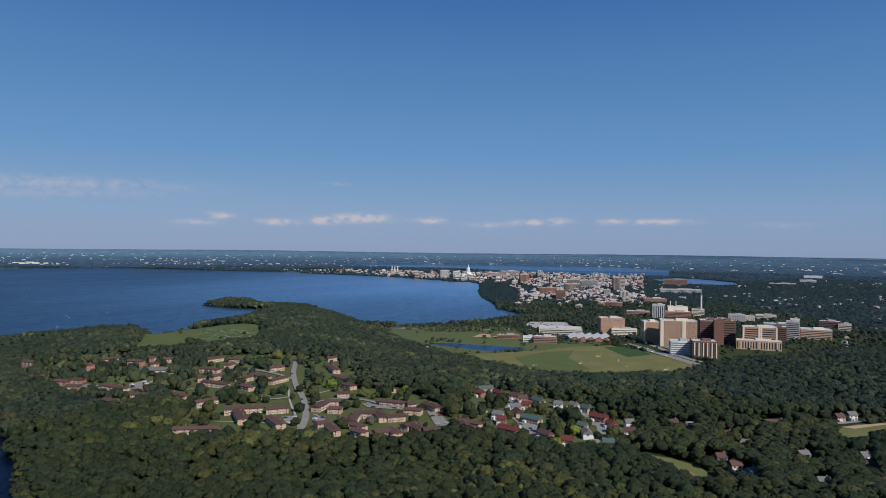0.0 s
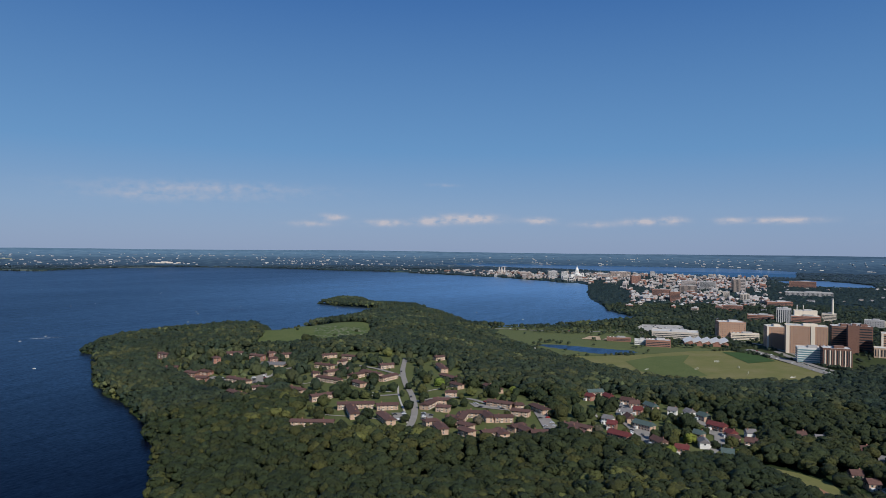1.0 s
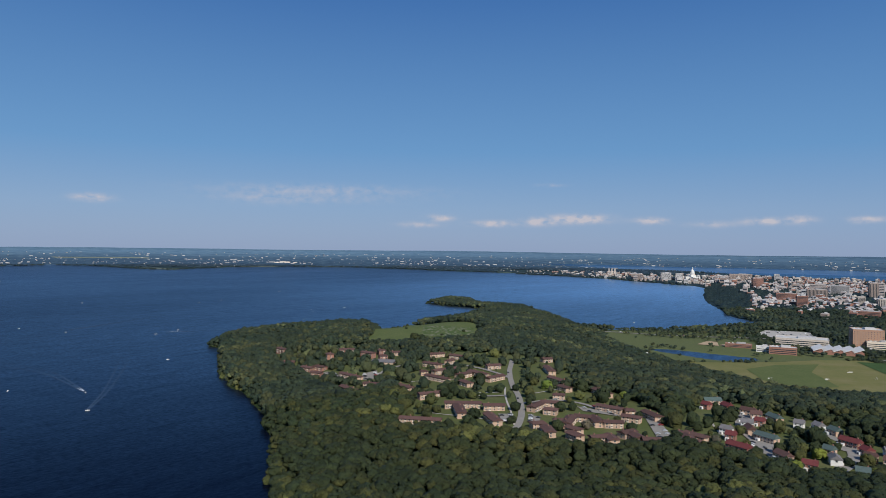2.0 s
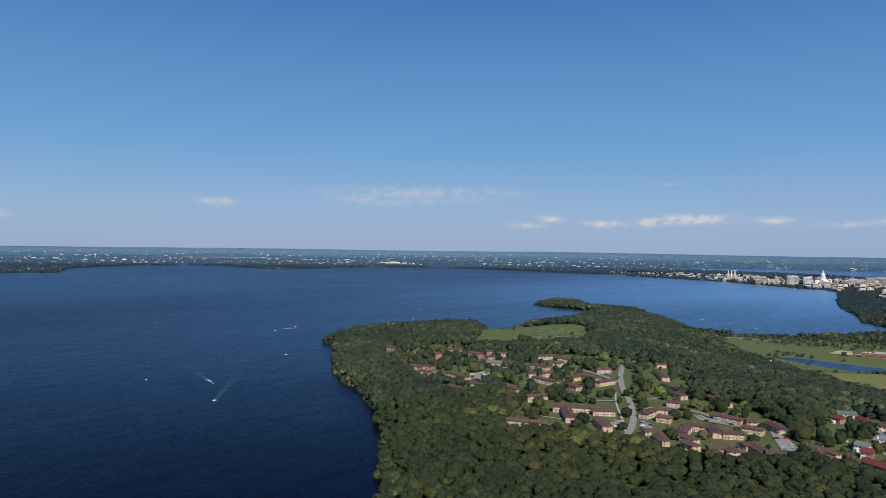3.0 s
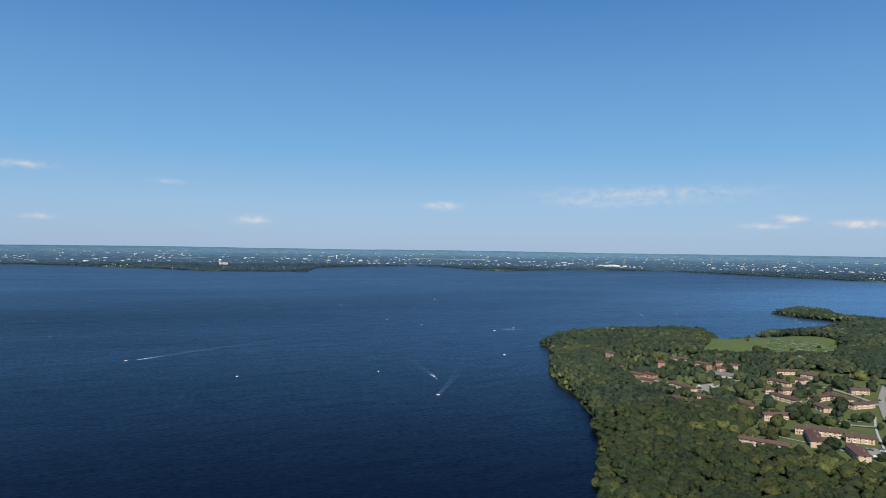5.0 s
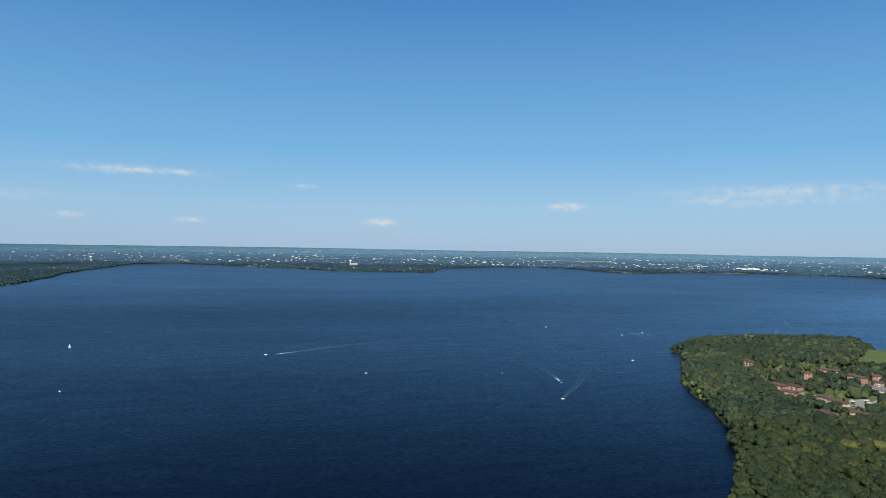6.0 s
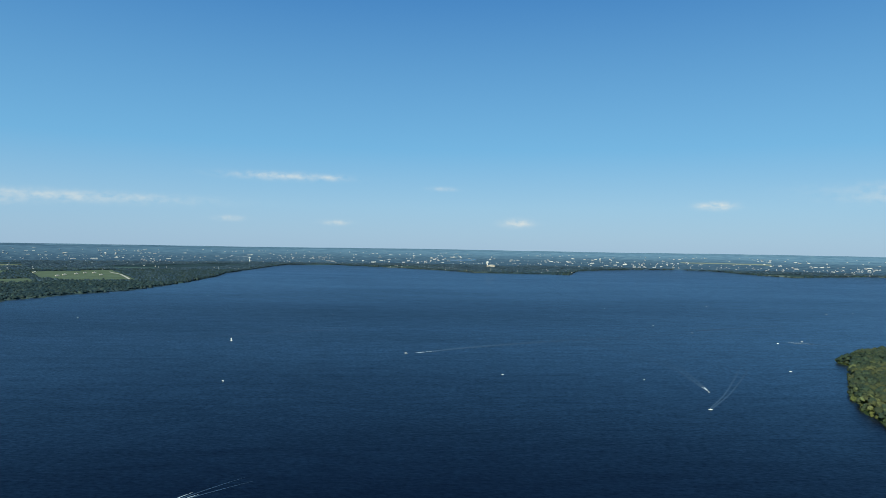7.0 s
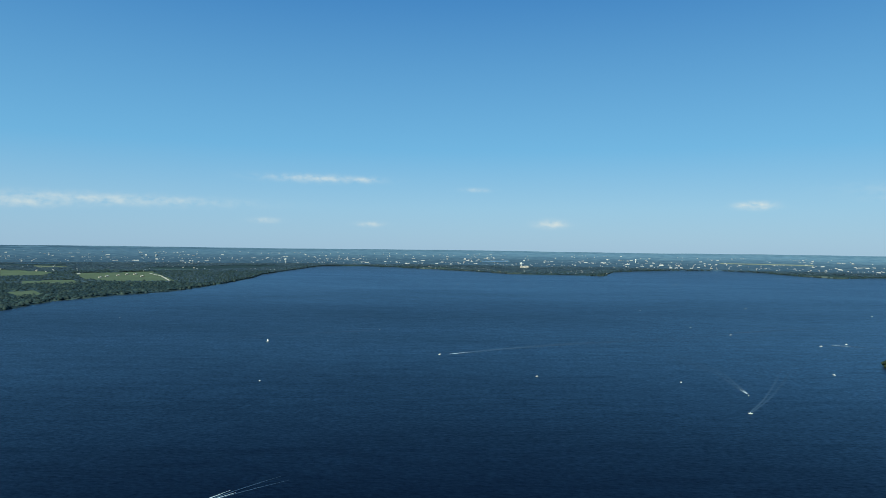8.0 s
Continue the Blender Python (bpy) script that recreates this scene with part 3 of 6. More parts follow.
far = np.hypot(gx, gy)
# the haze-tinted far colours come in from 1700 m
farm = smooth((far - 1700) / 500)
marsh = smooth(inside_by(gx, gy, MARSH_EDGE) / 20 + 0.5)
campus = smooth(inside_by(gx, gy, CAMPUS_EDGE) / 20 + 0.5)
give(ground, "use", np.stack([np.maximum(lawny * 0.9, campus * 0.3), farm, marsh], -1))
tagged(ground, "rolling green ground of woods, lawns and fields", "ground", kind="structure")

dl = np.concatenate([[0.01], np.arange(1, 370, 40), EYE / np.tan(np.radians(np.concatenate([np.arange(26.5, 3.2, -0.4), np.arange(3.2, 1.11, -0.03)]))), [LAST]])
wx, wy, wf = polar(np.concatenate([np.arange(-180, -40, 4), np.arange(-40, 110, 1.0), np.arange(112, 181, 4)]), dl)
lake = sheet("water", np.stack(drawn_in(wx, wy, wx * 0), -1), wf, WATER, True)
give(lake, "plan", np.stack([wx, wy, wx * 0], -1))
tagged(lake, "deep blue lake water ruffled by a light wind", "lake", kind="structure")

bd = EYE / np.tan(np.radians(np.concatenate([np.arange(1.66, 0.30, -0.02), [0.285]])))
bd[0] = LAST
bx, by, bf = polar(np.concatenate([np.arange(-180, -40, 4), np.arange(-40, 110, 0.18), np.arange(112, 181, 4)]), bd)
away = np.hypot(bx, by)
calm = smooth((away - 9500) / 2500)
bz = 12 + 10 * swell(bx, by, 900, 5) + smooth((away - 20000) / 15000) * 22 * swell(bx, by, 5200, 6)
bz = (land(bx, by) + 3.6 * smooth((shore(bx, by) - 12) / 30)) * (1 - calm) + bz * calm
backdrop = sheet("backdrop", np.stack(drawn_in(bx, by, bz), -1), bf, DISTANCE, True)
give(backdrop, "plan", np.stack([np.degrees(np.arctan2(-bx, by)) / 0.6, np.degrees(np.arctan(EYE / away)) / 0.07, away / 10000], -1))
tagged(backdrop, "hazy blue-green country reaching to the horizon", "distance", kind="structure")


def drape(name, outline, mat, lift, label, category, level=None):
    """A patch of another surface, laid over the ground."""
    bm = bmesh.new()
    bm.faces.new([bm.verts.new((x, y, 0)) for x, y in outline])
    bmesh.ops.triangulate(bm, faces=bm.faces[:])
    for _ in range(4):
        long = [e for e in bm.edges if e.calc_length() > 14]
        if not long:
            break
        bmesh.ops.subdivide_edges(bm, edges=long, cuts=1, use_grid_fill=True)
        bmesh.ops.triangulate(bm, faces=[f for f in bm.faces if len(f.verts) > 3])
    xs, ys = np.array([v.co.x for v in bm.verts]), np.array([v.co.y for v in bm.verts])
    for v, x, y, z in zip(bm.verts, *drawn_in(xs, ys, land(xs, ys) + lift if level is None else xs * 0 + level)):
        v.co = (x, y, z)
    return tagged(part(name, bm, mat), label, category, kind="structure")


def strip(name, line, width, mat, lift, label, category):
    """A road: a strip along a line, over the ground."""
    pts = []
    for (ax, ay), (bx, by) in zip(line, line[1:]):
        k = max(1, int(math.hypot(bx - ax, by - ay) / 6))
        pts += [(ax + (bx - ax) * i / k, ay + (by - ay) * i / k) for i in range(k)]
    pts = np.array(pts + [line[-1]], float)
    for _ in range(6):
        pts[1:-1] = (pts[:-2] + 2 * pts[1:-1] + pts[2:]) / 4
    t = np.gradient(pts, axis=0)
    t /= np.hypot(t[:, 0], t[:, 1])[:, None]
    side = np.stack([-t[:, 1], t[:, 0]], -1) * width / 2
    a, b = pts + side, pts - side
    z = np.maximum(np.maximum(land(a[:, 0], a[:, 1]), land(b[:, 0], b[:, 1])), land(pts[:, 0], pts[:, 1])) + lift
    n = len(pts)
    v = np.concatenate([np.column_stack(drawn_in(a[:, 0], a[:, 1], z)), np.column_stack(drawn_in(b[:, 0], b[:, 1], z))])
    i = np.arange(n - 1)
    return tagged(sheet(name, v, np.stack([i, i + n, i + n + 1, i + 1], -1), mat), label, category, kind="structure")


for name, (line, width) in ROADS.items():
    strip(name, line, width, ASPHALT, 0.7, "sun-bleached grey asphalt road", "road")
for name, outline in LOTS.items():
    drape(name, outline, ASPHALT, 1.0 if outline[0][1] > 1000 else 0.6, "grey asphalt parking lot beside the buildings", "parking lot")
for k, line in enumerate(([(-173, 768), (-164, 728), (-154, 693), (-143, 660), (-134, 631), (-128, 608)], [(-172, 738), (-200, 724), (-240, 720)], [(-118, 660), (-112, 684), (-98, 700)],
                          [(-138, 742), (-118, 770), (-100, 800)], [(-232, 640), (-205, 628), (-180, 622), (-150, 616)], [(-290, 770), (-262, 790), (-230, 800)],
                          [(60, 610), (48, 640), (44, 680)], [(-60, 690), (-30, 700), (0, 690)])):
    strip("footpath_%d" % (k + 1), line, 1.9, CONCRETE, 0.45, "pale concrete footpath across the lawns", "path")
for k, outline in enumerate(WEST_FIELDS):
    drape("west_field_%d" % (k + 1), outline, (PASTURE, STUBBLE)[k == 4], 1.5, "open green field behind the western shore", "field")
strip("west_track", [(-4298, -270), (-3934, -191), (-3463, -131)], 10, CONCRETE, 3.0, "pale gravel track across a field", "road")
drape("far_lake", FAR_LAKE, FAR_WATER, 0, "second lake, paler blue, beyond the town", "lake", 1.2)
drape("airfield", [(-7602, 6813), (-6624, 7484), (-6197, 7006), (-7011, 6358)], DRY_GRASS, 6.0, "pale mown strip of a distant airfield", "field")
drape("far_pond", [(-8042, 3365), (-8302, 3924), (-7806, 3738), (-7403, 3251)], WATER, 6.0, "small pale pond in distant country", "pond")
drape("meadow", MEADOW_EDGE, MEADOW, 0.5, "bright green hilltop meadow among the woods", "meadow")
drape("garden_plots", GARDEN_EDGE, GARDEN, 0.9, "patchwork of small community garden beds", "garden")
drape("playing_field", FIELD_EDGE, GRASS, 0.5, "dry yellowish-green mown playing field", "field")
drape("green_pitch", [(123, 1149), (175, 1209), (242, 1241), (216, 1156), (229, 1043), (180, 1018), (136, 1059)], MEADOW, 0.75, "greener half of the mown playing field", "field")
drape("turf_pitch", TURF_EDGE, DARK_GRASS, 0.9, "dark green watered turf pitch", "field")
drape("sand_lot_1", [(64, 1419), (84, 1473), (104, 1473), (103, 1412)], SAND, 0.6, "pale sandy ball field", "sand")
drape("sand_lot_2", [(104, 1421), (121, 1447), (134, 1424), (124, 1399)], SAND, 0.9, "reddish sandy ball field", "sand")
drape("parking_lot_7", LOT_EDGE, CONCRETE, 0.8, "pale wide parking lot full of cars", "parking lot")
drape("sports_oval", OVAL_EDGE, GRASS, 0.5, "green school sports ground", "field")
drape("running_track", [(372, 630), (428, 648), (424, 641), (380, 623)], SAND, 0.9, "tan cinder running track", "track")
drape("clearing_lawn", LAWN_EDGE, GRASS, 0.5, "small grass clearing between the woods", "lawn")
drape("bare_earth", [(171, 495), (182, 493), (187, 475), (175, 469), (168, 481)], EARTH, 0.9, "bare reddish earth in a clearing", "earth")


# ---------------------------------------------------------------- homes: middle of the front, length, turn in degrees
FLATS = [(-216, 600, 39, 8), (-191, 656, 36, 17), (-159, 656, 21, 22), (-187, 632, 36, -66), (-149, 611, 30, -58), (-239, 694, 27, 43), (-261, 783, 36, -26), (-267, 832, 37, 56), (-236, 811, 22, 64), (-220, 824, 31, -34), (-194, 804, 28, 63), (-218, 762, 18, -42), (-315, 939, 24, 46), (-296, 867, 27, -19)]
FLATS += [(-282, 933, 20, -16), (-214, 877, 19, 36), (-284, 731, 30, -29), (-289, 813, 9, 35), (-156, 955, 15, 43), (-140, 880, 38, -69), (-118, 815, 36, -45), (-105, 772, 16, -44), (-105, 727, 12, 3), (-63, 765, 30, -54), (-49, 689, 27, -23), (-30, 683, 9, 16), (-9, 675, 24, -57), (-280, 895, 14, 78)]
CLUSTERS = [(-109, 689, 17, 6), (-120, 671, 22, 75), (-103, 659, 13, -5), (-81, 626, 28, 87), (-70, 643, 15, -2), (-57, 636, 22, -68), (-42, 632, 17, 15), (-27, 657, 17, -15), (-73, 600, 14, -34), (-70, 582, 14, -43), (-50, 581, 15, 30), (-40, 582, 16, -65), (-28, 603, 15, 51), (-21, 595, 17, -59), (-8, 587, 14, 13)]
CLUSTERS += [(17, 614, 13, -11), (25, 593, 11, -13), (28, 612, 20, -38), (21, 603, 14, -81), (-90, 622, 9, 8), (-94, 589, 20, -67), (-106, 606, 13, 34)]
FLATS_SHORE = [(-520, 870, 19, 29), (-466, 833, 19, -17), (-450, 838, 18, -17), (-440, 810, 15, 0), (-453, 928, 22, 24), (-410, 910, 21, -14), (-399, 933, 10, 40), (-379, 892, 11, 39), (-466, 897, 12, -49), (-583, 959, 22, -26)]
ROWS_SHORE = [(-383, 796, 41, -29), (-331, 749, 22, 1), (-356, 735, 32, -35), (-378, 937, 18, 28)]
# with the roof: 0 red, 1 green, 2 brown, 3 grey on white walls
COTTAGES = [(50, 768, 18, 20, 1), (43, 742, 8, -41, 0), (63, 745, 13, -62, 0), (81, 728, 14, -32, 2), (86, 714, 10, -1, 2), (101, 706, 16, -62, 1), (86, 685, 8, -23, 0), (74, 674, 10, -12, 3), (74, 651, 14, -80, 2), (84, 627, 19, -44, 1), (54, 643, 9, -32, 3), (56, 624, 8, -18, 0)]
COTTAGES += [(59, 590, 19, -39, 0), (89, 576, 14, -62, 2), (104, 558, 10, -18, 0), (119, 688, 8, -23, 3), (134, 684, 9, -62, 3), (144, 670, 11, -61, 1), (148, 635, 16, -44, 0), (154, 612, 8, -65, 0), (152, 594, 8, -33, 2), (164, 588, 9, -23, 2), (126, 604, 8, -43, 1), (125, 580, 12, 88, 3), (137, 553, 9, -15, 1)]
VILLAS = [(309, 627, 20, 4), (384, 654, 7, 5), (401, 662, 8, -2), (218, 502, 4, 4), (223, 486, 8, 25), (248, 586, 8, 6), (252, 560, 6, -24), (225, 611, 8, -6), (212, 619, 8, 11), (285, 533, 7, 8), (333, 532, 6, 9), (324, 513, 6, -12), (265, 469, 5, -5), (214, 705, 6, 3), (313, 476, 5, -33), (215, 520, 5, 0), (171, 616, 6, -177)]


def window_piece(w, h):
    bm = bmesh.new()
    box(bm, 0, 0, 0, w, 0.12, h, 0)
    box(bm, 0, -0.05, 0.12, w - 0.24, 0.1, h - 0.24, 1)
    me = bpy.data.meshes.new("window")
    bm.to_mesh(me)
    bm.free()
    me.materials.append(WHITE)
    me.materials.append(GLASS)
    return me


def panel_piece(w, h):
    bm = bmesh.new()
    box(bm, 0, 0, 0, w, 0.5, h, 0)
    box(bm, 0, -0.28, h * 0.5, w, 0.1, 0.12, 0)
    me = bpy.data.meshes.new("balcony")
    bm.to_mesh(me)
    bm.free()
    me.materials.append(CREAM)
    return me


WINDOW, BALCONY, DOOR = window_piece(1.6, 1.5), panel_piece(1.9, 1.1), window_piece(1.1, 2.1)


def gable(bm, length, depth, z, rise, over=0.7, hip=0.0, thick=0.3):
    """A pitched roof along x, with eaves; hip: how far the ridge stops short of the ends."""
    a, d = length / 2 + over, depth / 2 + over
    low = [bm.verts.new((x, y, z)) for x, y in ((-a, -d), (a, -d), (a, d), (-a, d))]
    up = [bm.verts.new((x, y, z + thick)) for x, y in ((-a, -d), (a, -d), (a, d), (-a, d))]
    r = [bm.verts.new((-a + hip, 0, z + rise + thick)), bm.verts.new((a - hip, 0, z + rise + thick))]
    bm.faces.new(low[::-1])
    for i in range(4):
        bm.faces.new((low[i], low[(i + 1) % 4], up[(i + 1) % 4], up[i]))
    bm.faces.new((up[0], up[1], r[1], r[0]))
    bm.faces.new((up[2], up[3], r[0], r[1]))
    bm.faces.new((up[1], up[2], r[1]))
    bm.faces.new((up[3], up[0], r[0]))


BUILT = []          # footprints, to keep the trees off: x, y, half length, half depth, turn


def stand(name, x, y, turn, label, category, group=""):
    root = new(name)
    root.matrix_world = pose(x, y, land_at(x, y), 0, 0, turn)
    return tagged(root, label, category, group)


def flats(cx, cy, length, turn, depth=9.0, wall=None, roof=None, storeys=2, label="long two-storey tan brick apartment house with a brown roof", group="apartment houses"):
    length = max(length, 8.0)
    tr = radians(turn)
    BUILT.append((cx, cy, length / 2, depth / 2, tr))
    root = stand("apartment_house", cx, cy, turn, label, "house", group)
    high = storeys * 2.45
    bm = bmesh.new()
    box(bm, 0, 0, -2.5, length, depth, high + 2.5)
    box(bm, 0, 0, -2.5, length + 0.2, depth + 0.2, 2.9)
    part("wall", bm, wall or BRICK, root)
    bm = bmesh.new()
    gable(bm, length, depth, high, 1.7, 0.9, hip=0.0 if length > 13 else 2.5)
    top = part("roof", bm, roof or ROOF_BROWN, root)
    for k in range(1 + int(length > 22)):
        bm = bmesh.new()
        box(bm, -length / 4 + k * length / 2, 1.5, high + 1.2, 0.8, 0.8, 1.6)
        part("chimney", bm, RED_BRICK, top)
    bays = max(2, int(length / 3.6))
    for i in range(bays):
        u = -length / 2 + (i + 0.5) * length / bays
        for s in range(storeys):
            z = 0.8 + s * 2.4
            if i % 2:
                share("balcony", BALCONY, root, pose(u, -depth / 2 - 0.27, z - 0.6))
                share("window", WINDOW, root, pose(u, -depth / 2 - 0.04, z + 0.25))
            else:
                share("window", WINDOW, root, pose(u, -depth / 2 - 0.04, z))
    share("door", DOOR, root, pose(-length / 2 + length / bays, -depth / 2 - 0.16, 0.05))
    for e in (-1, 1):
        for s in range(storeys):
            share("window", WINDOW, root, pose(e * (length / 2 + 0.04), 0, 0.8 + s * 2.4, 0, 0, 90 * e))
    return root


def cottage(cx, cy, length, turn, kind):
    length, depth = max(length, 8.0), 8.0
    roof = (ROOF_RED, ROOF_GREEN, ROOF_BROWN, ROOF_GREY)[kind]
    wall = (RED_BRICK, BRICK, BRICK, WHITE)[kind]
    words = ("red brick house with a dark red roof", "brick house with a grey-green metal roof", "tan brick house with a brown shingle roof",
             "white clapboard house with a grey roof")[kind]
    tr = radians(turn)
    BUILT.append((cx, cy, length / 2, depth / 2, tr))
    root = stand("house", cx, cy, turn, words, "house", "village houses")
    bm = bmesh.new()
    box(bm, 0, 0, -2.5, length, depth, 7.3)
    for e in (-1, 1):
        v = [bm.verts.new((e * length / 2, y0, z0)) for y0, z0 in ((-depth / 2, 4.8), (depth / 2, 4.8), (0, 7.4))]
        bm.faces.new(v if e > 0 else v[::-1])
    part("wall", bm, wall, root)
    bm = bmesh.new()
    gable(bm, length, depth, 4.75, 3.0, 0.5)
    top = part("roof", bm, roof, root)
    bm = bmesh.new()
    box(bm, length / 3, 0.8, 6.2, 0.9, 0.9, 2.6)
    part("chimney", bm, RED_BRICK, top)
    bm = bmesh.new()
    box(bm, -length / 4, -depth / 2 - 1.2, -1, 3.0, 2.4, 3.6)
    gable(bm, 3.0, 2.4, 2.6, 0.9, 0.2)
    part("porch", bm, WHITE, root, "white painted porch")
    bays = max(2, int(length / 3.0))
    for i in range(bays):
        u = -length / 2 + (i + 0.5) * length / bays
        share("window", WINDOW, root, pose(u, -depth / 2 - 0.04, 3.0))
        if u > -length / 4 + 2:
            share("window", WINDOW, root, pose(u, -depth / 2 - 0.04, 0.7))
    share("door", DOOR, root, pose(-length / 4, -depth / 2 - 2.44, 0.1))
    for e in (-1, 1):
        share("window", WINDOW, root, pose(e * (length / 2 + 0.04), 0, 3.0, 0, 0, 90 * e))
    return root


for x, y, length, turn in FLATS:
    flats(x, y, length, turn)
for x, y, length, turn in CLUSTERS:
    flats(x, y, length, turn, 9.0, label="short tan brick apartment wing under a low brown roof", group="clustered apartment wings")
for x, y, length, turn in FLATS_SHORE:
    flats(x, y, length, turn, 10.0, RED_BRICK, storeys=3 if y > 885 else 2, label="%s-storey red brick apartment house near the shore woods" % ("three" if y > 885 else "two"), group="red apartment houses")
for x, y, length, turn in ROWS_SHORE:
    flats(x, y, length, turn, label="low apartment row beside the shore parking lots", group="shore apartment rows")
for x, y, length, turn, kind in COTTAGES:
    cottage(x, y, length, turn, kind)
for x, y, length, turn in VILLAS:
    cottage(x, y, length, turn, 3 if (x + y) % 3 else 2)
# the low grey-roofed school
flats(-372, 880, 32, 6, 24, BRICK, ROOF_GREY, 1, "low brick school building with a wide grey roof", "")


# ---------------------------------------------------------------- hospital, campus and town
def cube_piece(name, mat):
    bm = bmesh.new()
    box(bm, 0, 0, 0, 1, 1, 1)
    me = bpy.data.meshes.new(name)
    bm.to_mesh(me)
    bm.free()
    me.materials.append(mat)
    return me


GLASS_BAND, TEAL_BAND, CREAM_PIER = cube_piece("window_band", GLASS), cube_piece("glazing", TEAL_GLASS), cube_piece("pier", CREAM)
TOWN_WINDOW = window_piece(1.9, 1.7)


def at_place(name, x, y, turn, label, category, group=""):
    """An empty at a place in the plan, with the scale that it has there."""
    root = new(name)
    s = float(shrink(np.array(x), np.array(y)))
    ex, ey, ez = (float(v) for v in drawn_in(np.array(float(x)), np.array(float(y)), np.array(land_at(x, y))))
    root.matrix_world = pose(ex, ey, ez, 0, 0, turn) @ Matrix.Diagonal((s, s, s, 1))
    return tagged(root, label, category, group)


def facing(x, y):
    return math.degrees(math.atan2(-x, y))


def block(x, y, w, h, wall, d=None, style="bands", lean=0.0, label="", category="building", group="", pier=None, name="building", crown=None, fine=True):
    """A flat-roofed town building: x, y the middle of its front, w wide, h high, d deep."""
    d = d or min(w, 32.0)
    turn = facing(x, y) + lean
    tr = radians(turn)
    cx, cy = x - math.sin(tr) * d / 2, y + math.cos(tr) * d / 2
    BUILT.append((cx, cy, w / 2, d / 2, tr))
    root = at_place(name, cx, cy, turn, label, category, group)
    bm = bmesh.new()
    box(bm, 0, 0, -4, w, d, h + 4)
    part("wall", bm, wall, root)
    if fine:
        bm = bmesh.new()
        for sx, sy, lx, ly in ((0, -1, w + 0.4, 0.6), (0, 1, w + 0.4, 0.6), (-1, 0, 0.6, d - 0.8), (1, 0, 0.6, d - 0.8)):
            box(bm, sx * (w / 2 - 0.1), sy * (d / 2 - 0.1), h, lx, ly, 1.0)
        part("parapet", bm, crown or wall, root)
    bm = bmesh.new()
    box(bm, 0, 0, h, w - 0.9, d - 0.9, 0.25)
    if not fine:
        box(bm, w * 0.1, 0, h + 0.2, w * 0.34, d * 0.4, 2.6)
    top = part("roof", bm, ROOF_PALE, root)
    if fine:
        bm = bmesh.new()
        box(bm, w * 0.1, 0, h + 0.2, w * 0.34, d * 0.4, 3.6)
        part("penthouse", bm, crown or GREY, root)
    if w > 25 and fine:
        for k in range(3):
            bm = bmesh.new()
            box(bm, -w * 0.36 + k * w * 0.14, d * 0.22, h + 0.2, 2.6, 3.2, 1.7)
            part("roof_unit", bm, STEEL, top)
    floors = max(2, int(h / 4.0))
    if style == "bands":
        n = min(floors, 9 if fine else 2)
        for i in range(n):
            z = 1.6 + i * (h - 2.5) / n
            share("window_band", GLASS_BAND, root, Matrix.Translation((0, -d / 2, z)) @ Matrix.Diagonal((w - 2.5, 0.25, (h - 2.5) / n * 0.42, 1)))
            for e in ((-1, 1) if fine else (-1 if x > 0 else 1,)):
                share("window_band", GLASS_BAND, root, Matrix.Translation((e * w / 2, 0, z)) @ Matrix.Diagonal((0.25, d - 2.5, (h - 2.5) / n * 0.42, 1)))
    if style == "piers":
        n = max(4, int(w / (4.5 if fine else 11)))
        for i in range(n):
            share("window_band", GLASS_BAND, root, Matrix.Translation((-w / 2 + (i + 0.5) * w / n, -d / 2, 2.5)) @ Matrix.Diagonal((w / n * 0.45, 0.3, h - 5, 1)))
        n = max(3, int(d / (4.5 if fine else 11)))
        for i in range(n):
            for e in ((-1, 1) if fine else (-1 if x > 0 else 1,)):
                share("window_band", GLASS_BAND, root, Matrix.Translation((e * w / 2, -d / 2 + (i + 0.5) * d / n, 2.5)) @ Matrix.Diagonal((0.3, d / n * 0.45, h - 5, 1)))
    if style == "grid":
        cols = max(3, int(w / 4.6))
        for i in range(floors):
            z = 1.5 + i * (h - 2) / floors
            for k in range(cols):
                share("window", TOWN_WINDOW, root, pose(-w / 2 + (k + 0.5) * w / cols, -d / 2 - 0.04, z))
            for e in (-1, 1):
                for k in range(max(2, int(d / 6))):
                    share("window", TOWN_WINDOW, root, pose(e * (w / 2 + 0.04), -d / 2 + (k + 0.5) * d / max(2, int(d / 6)), z, 0, 0, 90 * e))
    if style == "teal":
        for i in range(floors):
            share("glazing", TEAL_BAND, root, Matrix.Translation((0, -d / 2, 1 + i * (h - 1.5) / floors)) @ Matrix.Diagonal((w - 1, 0.3, (h - 1.5) / floors * 0.62, 1)))
            for e in (-1, 1):
                share("glazing", TEAL_BAND, root, Matrix.Translation((e * w / 2, 0, 1 + i * (h - 1.5) / floors)) @ Matrix.Diagonal((0.3, d - 1, (h - 1.5) / floors * 0.62, 1)))
    for u in pier or ():
        share("pier", CREAM_PIER, root, Matrix.Translation((u * w, -d / 2 - 0.3, -1)) @ Matrix.Diagonal((1.7 if len(pier) > 4 else 3.2, 1.4, h + 2.4 if len(pier) < 5 else h - 1, 1)))
    return root


HOSPITAL = "hospital blocks"
block(423, 1366, 31, 41, ORANGE_BRICK, 40, "grid", 10, "orange brick hospital tower with a cream top", group=HOSPITAL, pier=(-0.46,), crown=CREAM)
block(456, 1305, 67, 50, ORANGE_BRICK, 34, "grid", 6, "tall orange brick hospital block with cream stair shafts", group=HOSPITAL, pier=(-0.48, -0.44, 0.12, 0.17), crown=CREAM)
block(427, 1204, 39, 24, WHITE, 26, "teal", 8, "white hospital wing with teal glass bands", group=HOSPITAL)
